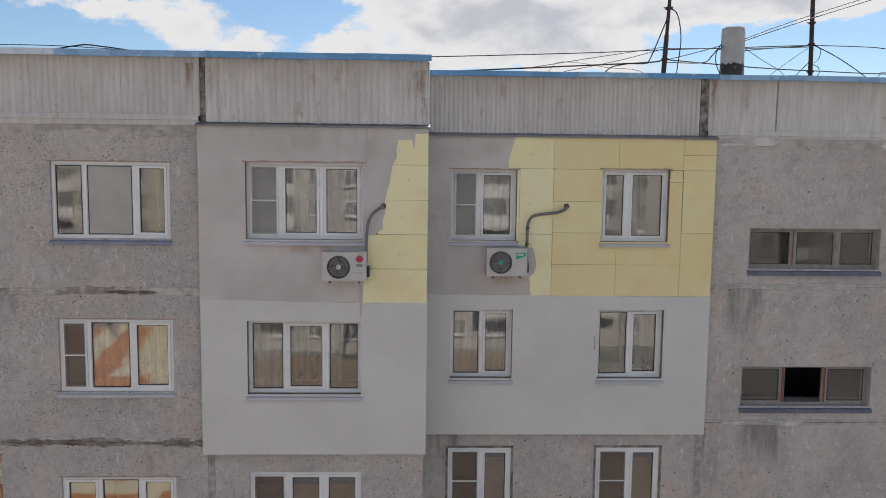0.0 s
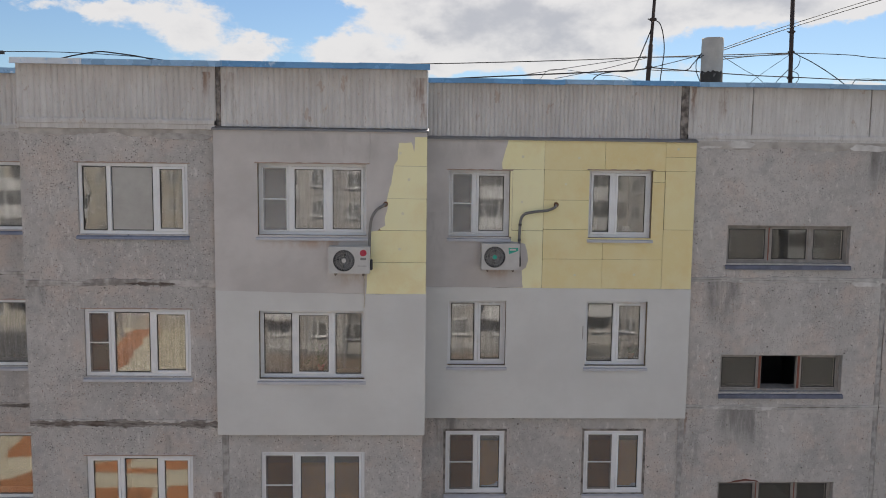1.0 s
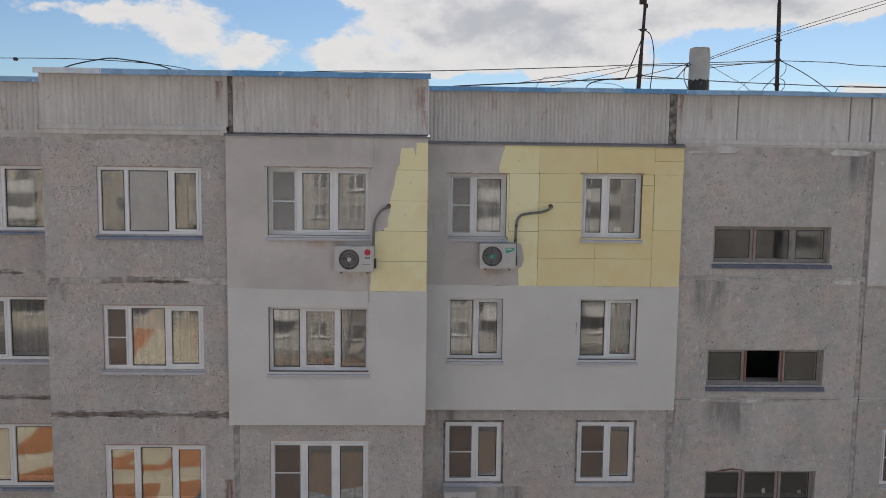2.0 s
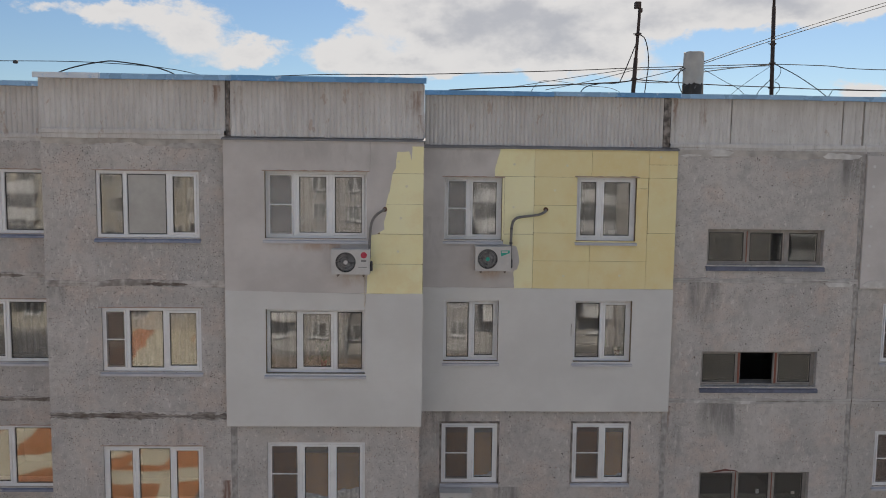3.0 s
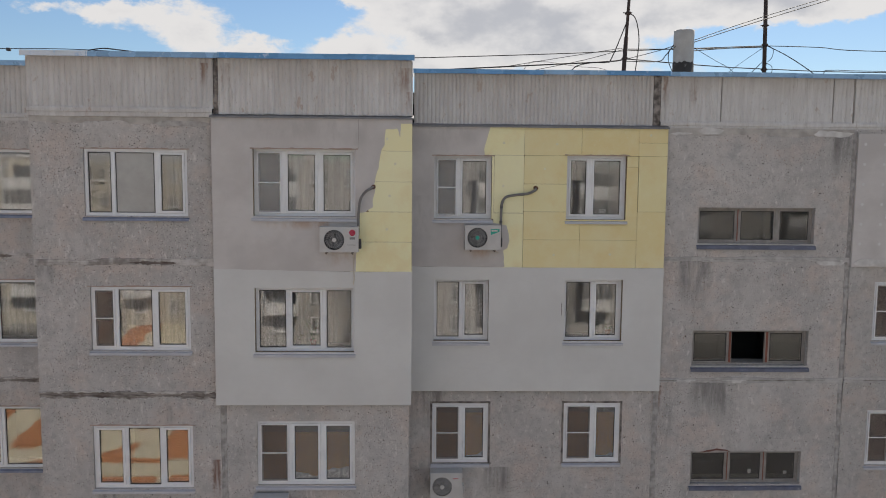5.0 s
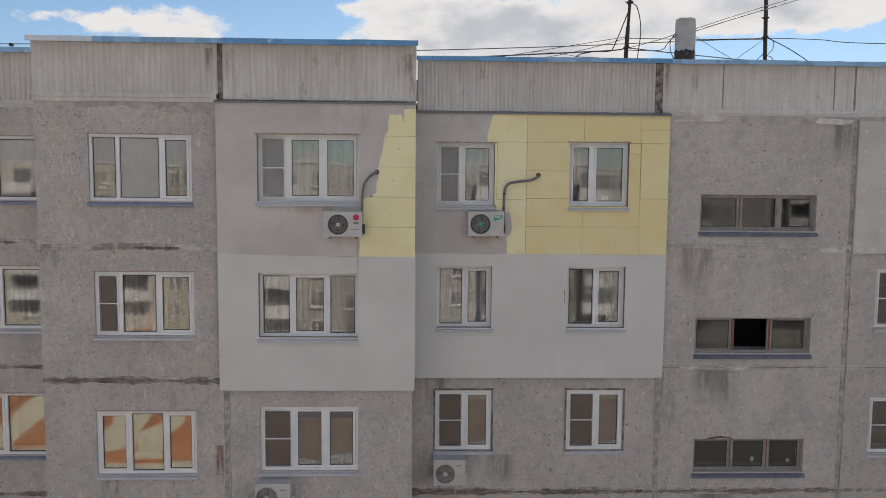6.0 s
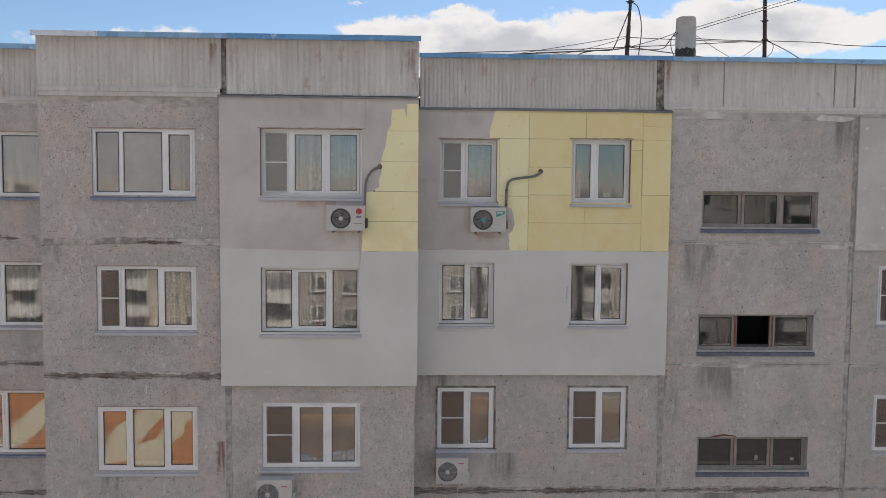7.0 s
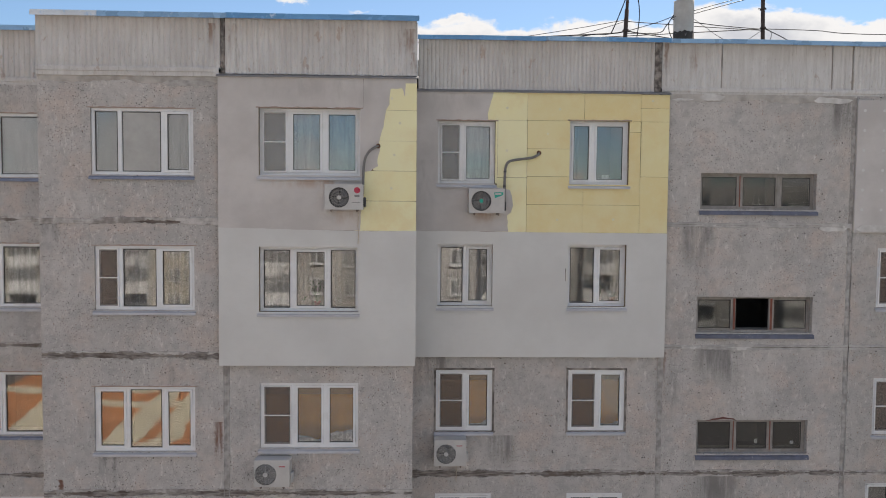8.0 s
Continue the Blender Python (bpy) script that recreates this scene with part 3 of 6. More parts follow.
def add_prism(bm, loops, y0, y1):
    """A flat piece with a free outline: loops of (x, z), the first the outline and the rest holes."""
    flat = [p for loop in loops for p in loop]
    tris = tess([[Vector((x, z, 0)) for x, z in loop] for loop in loops])
    front, back = [bm.verts.new((x, y0, z)) for x, z in flat], [bm.verts.new((x, y1, z)) for x, z in flat]
    for t in tris:
        bm.faces.new([front[i] for i in t])
        bm.faces.new([back[i] for i in reversed(t)])
    base = 0
    for loop in loops:
        n = len(loop)
        for k in range(n):
            a, b = base + k, base + (k + 1) % n
            bm.faces.new((front[a], front[b], back[b], back[a]))
        base += n
    bmesh.ops.recalc_face_normals(bm, faces=bm.faces[:])


def ragged(points, step=0.04, amount=0.012, seed=0.0):
    out = []
    for (ax, az), (bx, bz) in zip(points, points[1:]):
        n = max(1, int(math.hypot(bx - ax, bz - az) / step))
        for k in range(n):
            x, z = ax + (bx - ax) * k / n, az + (bz - az) * k / n
            v = noise.noise_vector(Vector((x * 9 + seed, 3.1, z * 9)))
            out.append((x + v.x * amount * 2, z + v.z * amount * 2))
    return out + [points[-1]]


def mesh_of(name, bm, mat):
    me = bpy.data.meshes.new(name)
    bm.to_mesh(me)
    bm.free()
    me.materials.append(mat)
    return me


def part(name, bm, mat, parent=None, label=""):
    """One mesh object under a thing or a part."""
    ob = new(name, mesh_of(name, bm, mat))
    if parent is not None:
        ob.parent = parent
        if parent.type == "EMPTY":
            ob.matrix_parent_inverse = Matrix.Translation(-parent.location)
    return tagged(ob, label)


def thing(name, label, category, group="", kind="", at=(0, 0, 0)):
    ob = new(name)
    ob.empty_display_size = 0.2
    ob.location = at
    return tagged(ob, label, category, group, kind)


# ---- plan of the facade ----
YL, YR = 13.33, 14.45          # outer faces of the projecting and of the set-back wall
IL, IR = 13.23, 14.35          # outer faces of the insulation on them
XW, XS, XE, XP = -6.93, 0.30, 9.68, 9.60  # corner of the projecting wall, the step, the joints of wall and parapet to the next section
ROWS_Z = (14.44, 11.70, 9.075, 6.33, 3.62, 0.9, -1.8)
GZ = -2.7                       # the yard
# openings: x0, x1, z0, z1
OPEN = {
    "W5": (-9.35, -7.36, 12.57, 13.88), "W4": (-9.35, -7.36, 9.88, 11.20), "W3": (-9.35, -7.36, 7.17, 8.51), "W2": (-9.35, -7.36, 4.55, 5.86),
    "A5": (-5.930, -3.970, 12.600, 13.885), "A4": (-5.890, -3.970, 9.970, 11.230), "A3": (-5.93, -3.975, 7.17, 8.46),
    "B5": (-2.700, -0.745, 12.620, 13.912), "B4": (-2.700, -0.775, 9.960, 11.232), "B3": (-2.710, -0.775, 7.230, 8.540),
    "C5": (0.79, 1.985, 12.53, 13.83), "C4": (0.80, 1.955, 9.95, 11.255), "C3": (0.79, 1.99, 7.26, 8.57), "C2": (0.79, 1.99, 4.60, 5.90),
    "D5": (3.550, 4.800, 12.530, 13.862), "D4": (3.555, 4.79, 9.95, 11.26), "D3": (3.620, 4.840, 7.260, 8.575), "D2": (3.62, 4.84, 4.60, 5.90),
    "E5": (6.375, 8.875, 12.035, 12.80), "E4": (6.355, 8.875, 9.39, 10.165), "E3": (6.42, 8.85, 6.75, 7.49),
    "F5": (10.36, 12.3, 12.58, 13.87), "F4": (10.26, 12.2, 9.95, 11.23), "F3": (10.27, 12.2, 7.17, 8.41), "F2": (10.18, 10.8, 5.45, 6.10),
}


def wall_block(name, label, x0, x1, y, splits, mat, columns, z_top=14.44, joints=(), uprights=(), depth=0.35):
    joints = dict(joints)
    """A panel wall: one slab for each storey and bay, 3 cm apart, with raked mortar in the joints."""
    wall = thing(name, label, "wall", kind="structure", at=((x0 + x1) / 2, y + depth / 2, 0))
    edges = [x0, *splits, x1]
    rows = [z_top, *ROWS_Z[1:], GZ]
    for a, b in zip(edges, edges[1:]):
        for hi, lo in zip(rows, rows[1:]):
            holes = [OPEN[k] for k in OPEN if k[0] in columns and lo < (OPEN[k][2] + OPEN[k][3]) / 2 < hi and a < (OPEN[k][0] + OPEN[k][1]) / 2 < b]
            bm = bmesh.new()
            add_wall(bm, a + (0.012 if a != x0 else 0), b - (0.012 if b != x1 else 0), y, y + depth, lo + 0.02, hi - 0.02, holes)
            part("wall_panel", bm, mat, wall)
    for z in rows[1:-1]:
        mortar_joint(wall, x0, x1, y, z, *joints.get(round(z, 2), (0.5, "joint", 1.0)))
    for x, half, band in uprights:
        upright_joint(wall, x, y, GZ + 0.1, z_top - 0.06, half, band)
    return wall


def mortar_joint(wall, x0, x1, y, z, gap=0.5, mat="joint", spread=1.0, shut=-1.0):
    """The filling of a level joint: an uneven smeared band above and below an open crack that comes and goes."""
    n = int((x1 - x0) / 0.022)
    top, bottom, crack = bmesh.new(), bmesh.new(), bmesh.new()
    rows = ([], [], [])
    for k in range(n + 1):
        x = x0 + (x1 - x0) * k / n
        f = noise.noise(Vector((x * 8, y, z + 4)))
        up = z + spread * (0.060 + 0.035 * noise.noise(Vector((x * 1.3, y, z)))) + 0.014 * f
        down = z - spread * (0.050 + 0.030 * noise.noise(Vector((x * 1.7, y + 5, z)))) + 0.012 * f
        g = max(0.0015, gap * (0.024 + 0.032 * noise.noise(Vector((x * 0.8, y + 9, z * 3))) + 0.022 * noise.noise(Vector((x * 5, y + 1, z)))))
        zc = z + 0.012 * noise.noise(Vector((x * 1.1, y + 2, z))) + 0.006 * f
        h = noise.noise(Vector((x * 4, y + 3, z)))
        q1, q2 = noise.noise(Vector((x * 19, y, z + 1))), noise.noise(Vector((x * 23, y + 7, z + 2)))
        # mortar still fills the joint where the slow noise lies under "shut"
        bare = min(max((noise.noise(Vector((x * 0.75 + 1.7, y + 20, z * 2))) + 0.35 * noise.noise(Vector((x * 3.1, y + 21, z))) - shut) * 7, 0), 1)
        g = max(0.0015, (g + gap * (0.015 * q1 + 0.010 * noise.noise(Vector((x * 47, y, z + 3))))) * bare)
        up, down = up + 0.014 * q2, down + 0.012 * q1
        proud = y - 0.014 - 0.006 * f
        up, down = max(up, zc + g + 0.015), min(down, zc - g - 0.012)
        rows[0].append([top.verts.new(p) for p in ((x, y + 0.004, up), (x, proud, up - 0.012), (x, proud + 0.004 * f, zc + g + 0.006 * q2), (x, y - 0.0025, zc + g * 0.9))])
        rows[1].append([bottom.verts.new(p) for p in ((x, y - 0.0025, zc - g * 0.9), (x, proud - 0.003 * f, zc - g + 0.007 * q1), (x, proud, down + 0.010), (x, y + 0.004, down))])
        rows[2].append([crack.verts.new(p) for p in ((x, y - 0.003, zc + g + 0.006), (x, y - 0.004 - 0.004 * max(h, 0), zc + g * 0.3 * h), (x, y - 0.003, zc - g - 0.006))])
    for bm, strip in zip((top, bottom, crack), rows):
        for a, b in zip(strip, strip[1:]):
            for j in range(len(a) - 1):
                bm.faces.new((a[j], a[j + 1], b[j + 1], b[j]))
    part("joint_mortar", top, M[mat], wall)
    part("joint_mortar", bottom, M[mat], wall)
    part("joint_crack", crack, M["crack"], wall, "dark open crack in the joint")


def upright_joint(wall, x, y, z0, z1, half, mat="joint", crack=0.0016):
    """A vertical joint: two uneven ridges of mortar beside a fine crack."""
    n = int((z1 - z0) / 0.05)
    body, gap = bmesh.new(), bmesh.new()
    rows, dark = [], []
    for k in range(n + 1):
        z = z0 + (z1 - z0) * k / n
        f, g = noise.noise(Vector((x, y, z * 6))), noise.noise(Vector((x + 4, y, z * 1.5)))
        a, b = x - half * (1 + 0.25 * g) + 0.008 * f, x + half * (1 + 0.25 * noise.noise(Vector((x + 8, y, z * 1.5)))) + 0.008 * f
        c = x + 0.008 * g
        w = crack * (1 + f)
        rows.append([body.verts.new(p) for p in ((a, y + 0.004, z), (a + 0.012, y - 0.009 - 0.004 * f, z), (a + half * 0.5, y - 0.003, z), (c - w, y - 0.002 + 0.003 * g, z), (c, y + 0.02, z), (c + w, y - 0.002, z), (b - half * 0.5, y - 0.003, z), (b - 0.012, y - 0.008 - 0.004 * g, z), (b, y + 0.004, z))])
        dark.append([gap.verts.new(p) for p in ((c - w * 0.9, y + 0.006, z), (c + w * 0.9, y + 0.006, z))])
    for bm, strip in ((body, rows), (gap, dark)):
        for p, q in zip(strip, strip[1:]):
            for j in range(len(p) - 1):
                bm.faces.new((p[j], p[j + 1], q[j + 1], q[j]))
    part("joint_mortar", body, M[mat], wall)
    part("joint_crack", gap, M["crack"], wall)


wall_left = wall_block("wall_left_block", "grey-pink washed concrete panel wall, the projecting bay", XW, XS, YL, [-3.36], M["concrete_warm"], "AB", 14.60,
                       {11.70: (1.3, "joint", 1.25, 0.05), 9.07: (1.7, "joint", 1.3), 9.08: (1.7, "joint", 1.3), 6.33: (1.4, "joint", 1.2)}, [(-3.36, 0.065, "seam")])
wall_right = wall_block("wall_right_block", "grey washed concrete panel wall, the set-back bay", XS, XE - 0.015, YR, [5.60], M["concrete_grey"], "CDE", 14.48,
                        {11.70: (0.10, "smear", 1.0), 9.07: (0.25, "smear", 1.1), 9.08: (0.25, "smear", 1.1), 6.33: (1.6, "joint", 1.2)}, [(5.60, 0.06, "seam"), (9.635, 0.055, "seam")])
wall_west = wall_block("wall_west", "washed concrete panel wall set back beside the bay", -22.0, XW, YR, [-13.0], M["concrete_warm"], "W", 14.48, {11.70: (1.5, "joint", 1.2, -0.15), 9.07: (1.1, "joint", 1.2, 0.0), 9.08: (1.1, "joint", 1.2, 0.0), 6.33: (1.2, "joint", 1.0)}, [(-13.0, 0.07, "joint")])
wall_east = wall_block("wall_east", "washed concrete panel wall of the next section", XE + 0.015, 24.0, YR, [16.5], M["concrete_plain"], "F", 14.48, {11.70: (0.3, "smear", 1.2), 9.07: (0.3, "smear", 1.0), 9.08: (0.3, "smear", 1.0)}, [(16.5, 0.07, "smear")])

# returns of the projecting bay
for x0, x1, n in ((XW, XW + 0.3, "wall_return_west"), (XS - 0.3, XS, "wall_return_east")):
    bm = bmesh.new()
    add_wall(bm, x0, x1, YL + 0.351, YR + 0.3, GZ, 14.42)
    tagged(part(n, bm, M["concrete_warm"]), "washed concrete side wall of the projecting bay", "wall", kind="structure")

# the body of the block behind: roof slab, back and end walls
bm = bmesh.new()
add_box(bm, -21.9, 23.9, YR + 0.36, 27.0, 14.9, 15.15)
add_box(bm, XW + 0.1, XS - 0.1, YL + 0.36, YR + 0.35, 14.9, 15.15)
tagged(part("roof", bm, M["roofing"]), "flat roof of black roofing felt", "roof", kind="structure")
for n, box in (("wall_north", (-22, 24, 27, 27.3, GZ, 15.6)), ("wall_end_west", (-22.3, -22, YR, 27.3, GZ, 15.6)), ("wall_end_east", (24, 24.3, YR, 27.3, GZ, 15.6))):
    bm = bmesh.new()
    add_box(bm, *box)
    tagged(part(n, bm, M["concrete_grey"]), "washed concrete outer wall of the block", "wall", kind="structure")


# ---- parapets ----
def fluted(x0, x1, y, z0, z1, pitch, deep):
    """A fluted concrete panel: rounded ribs side by side, with a scalloped foot."""
    bm = bmesh.new()
    n = max(1, round((x1 - x0) / pitch))
    pitch = (x1 - x0) / n
    shape = []
    rnd = random.Random(int(x0 * 10))
    weight = [rnd.uniform(0.7, 1.08) for _ in range(n)]
    for k in range(n):
        for s in (0.0, 0.10, 0.18, 0.32, 0.5, 0.68, 0.82, 0.90):
            off = {0.0: 0.0, 0.10: 0.22, 0.18: 0.72, 0.32: 0.94, 0.5: 1.0, 0.68: 0.94, 0.82: 0.72, 0.90: 0.22}[s]
            shape.append((x0 + (k + s) * pitch, y - deep * (1 - weight[k] * (1 - off))))
    shape.append((x1, y))
    zs = [z0, z0 + 0.05, (z0 + z1) / 2, z1]
    grid = []
    for j, z in enumerate(zs):
        row = []
        for i, (x, yy) in enumerate(shape):
            w = noise.noise(Vector((x * 3, z * 2.5, y))) * 0.006
            foot = 0.012 * noise.noise(Vector((x * 11, 1, z))) if j == 0 else 0
            row.append(bm.verts.new((x, yy + w, z + foot)))
        grid.append(row)
    for a, b in zip(grid, grid[1:]):
        for i in range(len(a) - 1):
            bm.faces.new((a[i], a[i + 1], b[i + 1], b[i])).smooth = True
    back0, back1 = bm.verts.new((x0, y + 0.16, z0)), bm.verts.new((x1, y + 0.16, z0))
    back2, back3 = bm.verts.new((x1, y + 0.16, z1)), bm.verts.new((x0, y + 0.16, z1))
    bm.faces.new([back1, back0] + grid[0])
    bm.faces.new([back3, back2] + grid[-1][::-1])
    bm.faces.new((back0, back1, back2, back3))
    bm.faces.new([back0, back3] + [r[0] for r in grid[::-1]])
    bm.faces.new([back2, back1] + [r[-1] for r in grid])
    return bm


def parapet(name, label, panels, joints, y, z0, z1, pitch, deep, lip):
    wall = thing(name, label, "parapet", kind="structure", at=((panels[0][0] + panels[-1][1]) / 2, y + 0.1, z0))
    for x0, x1, *more in panels:
        # more: the height of the foot and the depth of the flutes, where they differ
        low, flute = (*more, *(z0, deep)[len(more):])
        part("parapet_panel", fluted(x0, x1, y, low, z1, pitch, flute), M["parapet"], wall)
    for x0, x1 in joints:
        bm = bmesh.new()
        n = 14
        cols = []
        for k in range(n + 1):
            z = z0 - 0.1 + (z1 - z0 + 0.1) * k / n
            w = 0.012 * noise.noise(Vector((x0, z * 5, 2)))
            cols.append([bm.verts.new(p) for p in ((x0 - 0.01 + w, y + 0.03, z), (x0 + 0.015, y - 0.004 + w, z), ((x0 + x1) / 2 + w, y + 0.012 - w, z), (x1 - 0.015, y - 0.002 - w, z), (x1 + 0.01 - w, y + 0.03, z))])
        for a, b in zip(cols, cols[1:]):
            for j in range(4):
                bm.faces.new((a[j], a[j + 1], b[j + 1], b[j]))
        part("joint_mortar", bm, M["mortar_dark"] if x1 - x0 > 0.05 else M["mortar"], wall, "dark cracked mortar in the joint")
    if lip:
        for x0, x1 in lip:
            bm = bmesh.new()
            n = int((x1 - x0) / 0.08)
            rows = []
            for k in range(n + 1):
                x = x0 + (x1 - x0) * k / n
                w = 0.016 * noise.noise(Vector((x * 2.2, y, 7))) + 0.006 * noise.noise(Vector((x * 9, y, 7)))
                rows.append([bm.verts.new(p) for p in ((x, y + 0.10, z0 + 0.012), (x, y - 0.026, z0 + 0.006), (x, y - 0.034, z0 - 0.02), (x, y - 0.032, z0 - 0.075 + w * 0.4), (x, y - 0.016, z0 - 0.085 + w * 0.4), (x, y - 0.014, z0 - 0.165 + w), (x, y + 0.10, z0 - 0.175 + w))])
            for a, b in zip(rows, rows[1:]):
                for j in range(6):
                    bm.faces.new((a[j], b[j], b[j + 1], a[j + 1]))
            part("parapet_ledge", bm, M["parapet"], wall)
    return wall


def coping(name, x0, x1, y, z, step, tones, drop=0.10, reach=0.07, dip=0.0, back=0.36):
    """Folded tin sheets along the top of the parapet, each lapped over the next, a little out of line."""
    top = thing(name, "blue painted tin coping, fading and sky sheen coloured into its sheets", "coping", kind="structure", at=((x0 + x1) / 2, y, z))
    n = max(1, round((x1 - x0) / step))
    for k in range(n):
        a, b = x0 + (x1 - x0) * k / n - 0.02, x0 + (x1 - x0) * (k + 1) / n + 0.02
        j0, j1 = random.uniform(-0.008, 0.008), random.uniform(-0.008, 0.008)
        out = 0.002 * (k % 2)
        za, zb = z + dip * (a - x0) / (x1 - x0), z + dip * (b - x0) / (x1 - x0)
        bm = bmesh.new()
        ends = []
        for x, zz, jj in ((a, za, j0), (b, zb, j1)):
            ends.append([bm.verts.new((x, yy, zz + dz)) for yy, dz in ((y + back, jj + 0.02 + out), (y - reach - out, jj + out), (y - reach - out - 0.004, jj - drop), (y - reach - out - 0.016, jj - drop - 0.006), (y - reach + 0.010, jj - drop), (y - reach + 0.010, jj - 0.012), (y + back, jj + 0.008))])
        for i in range(7):
            bm.faces.new((ends[0][i], ends[0][(i + 1) % 7], ends[1][(i + 1) % 7], ends[1][i]))
        bm.faces.new(ends[0][::-1])
        bm.faces.new(ends[1])
        for yy, zz in ((y - reach - out - 0.007, zb + j1 - drop), ):
            add_box(bm, b - 0.03, b - 0.012, yy - 0.004, yy + 0.005, zz + 0.002, zb + j1 + 0.004)
        part("coping_sheet", bm, M[tones[min(k, len(tones) - 1)]], top)
    return top


parapet("parapet_left_block", "fluted limewashed concrete parapet, stained and flaking", [(XW, -3.44), (-3.345, 0.335, 14.56)], [(-3.44, -3.345)], 13.31, 14.66, 15.62, 0.106, 0.024, [(XW, -3.46)])
parapet("parapet_right_block", "fluted limewashed concrete parapet with dark drip marks", [(0.37, 5.34, 14.49), (5.50, 6.76, 14.58, 0.009), (6.785, 9.13, 14.58, 0.006), (9.155, XP - 0.03, 14.58, 0.006)], [(5.34, 5.50), (6.757, 6.787), (9.128, 9.157), (XP - 0.03, XP + 0.01)], 14.48, 14.58, 15.53, 0.086, 0.024, [(5.5, XP)])
parapet("parapet_west", "fluted limewashed concrete parapet", [(-22, -13.02), (-12.98, XW - 0.02)], [(-13.02, -12.98)], 14.48, 14.60, 15.60, 0.106, 0.028, [(-22, XW)])
parapet("parapet_east", "smooth-worn limewashed concrete parapet", [(XP + 0.01, 16.48), (16.52, 24)], [(16.48, 16.52)], 14.48, 14.58, 15.55, 0.086, 0.010, [(XP, 24)])
PT, FT, BT = "pale_tin", "faded_sheen_tin", "blue_tin"
coping("coping_left_block", XW - 0.05, 0.36, 13.31, 15.70, 1.2, (PT, FT, FT, BT, BT, BT))
coping("coping_right_block", 0.37, XP, 14.48, 15.60, 1.35, (BT, BT, FT, BT, FT, FT, FT), 0.09)
coping("coping_west", -22, XW - 0.03, 14.48, 15.66, 1.6, (FT,))
coping("coping_east", XP, 24, 14.48, 15.60, 1.7, (FT, PT))

# end of the parapet at the step, with its pale tin edge
bm = bmesh.new()
add_box(bm, 0.20, 0.33, 13.47, 14.46, 14.44, 15.60)
tagged(part("parapet_return", bm, M["parapet"]), "limewashed concrete end of the parapet", "parapet", kind="structure")
bm = bmesh.new()
add_box(bm, 0.337, 0.352, 13.285, 13.43, 14.56, 15.58)
tagged(part("trim_step", bm, M["pvc"]), "narrow white tin corner strip", "trim", kind="structure")
# flashings over the insulation
for n, x0, x1, y, z in (("trim_left", -3.50, 0.37, IL, 14.50), ("trim_right", XS + 0.04, 5.66, IR, 14.43)):
    bm = bmesh.new()
    ends = [[bm.verts.new(p) for p in ((x, y + 0.16, z + 0.075), (x, y - 0.03, z + 0.018), (x, y - 0.034, z - 0.012), (x, y - 0.026, z - 0.012), (x, y + 0.16, z + 0.045))] for x in (x0, x1)]
    for i in range(5):
        bm.faces.new((ends[0][i], ends[1][i], ends[1][(i + 1) % 5], ends[0][(i + 1) % 5]))
    bm.faces.new(ends[0])
    bm.faces.new(ends[1][::-1])
    tagged(part(n, bm, M["dark_tin"]), "dark tin flashing over the insulation", "flashing", kind="structure")


# mortar smeared on the wall below the ledges
for x0, x1, y, z, n in ((XW + 0.02, -3.49, YL, 14.46, "trim_smear_left"), (5.68, XE - 0.05, YR, 14.39, "trim_smear_right")):
    low = ragged([(x1, z - 0.05), ((x0 * 0.4 + x1 * 0.6), z - 0.11), ((x0 + x1) / 2, z - 0.04), ((x0 * 0.8 + x1 * 0.2), z - 0.10), (x0, z - 0.06)], 0.06, 0.02, x0)
    bm = bmesh.new()
    add_prism(bm, [[(x0, z + 0.06), (x1, z + 0.06), *low]], y - 0.005, y + 0.01)
    tagged(part(n, bm, M["mortar"]), "grey mortar smeared below the parapet", "mortar", kind="structure")
for x0, x1, y, z, h in ((-4.55, -3.50, YL, 14.37, 0.055), (6.30, 6.85, YR, 14.40, 0.08), (8.75, 9.6, YR, 14.36, 0.06), (5.72, 6.2, YR, 14.34, 0.03), (7.0, 7.6, YR, 9.06, 0.05), (6.0, 6.5, YR, 9.08, 0.035), (8.95, 9.6, YR, 11.66, 0.085), (6.4, 6.75, YR, 11.70, 0.05), (9.72, 10.9, 14.38, 11.65, 0.075)):
    bm = bmesh.new()
    add_prism(bm, [ragged([(x0, z), (x0 + 0.1, z - h * 0.9), (x1 - 0.12, z - h), (x1, z + 0.01), (x1 - 0.2, z + h * 0.7), (x0 + 0.12, z + h), (x0, z)], 0.04, 0.012, z)[:-1]], y - 0.011, y + 0.01)
    tagged(part("trim_patch", bm, M["white_smear"] if x0 > 0 else M["seam"]), "patch of smeared mortar on the joint", "mortar", kind="structure")


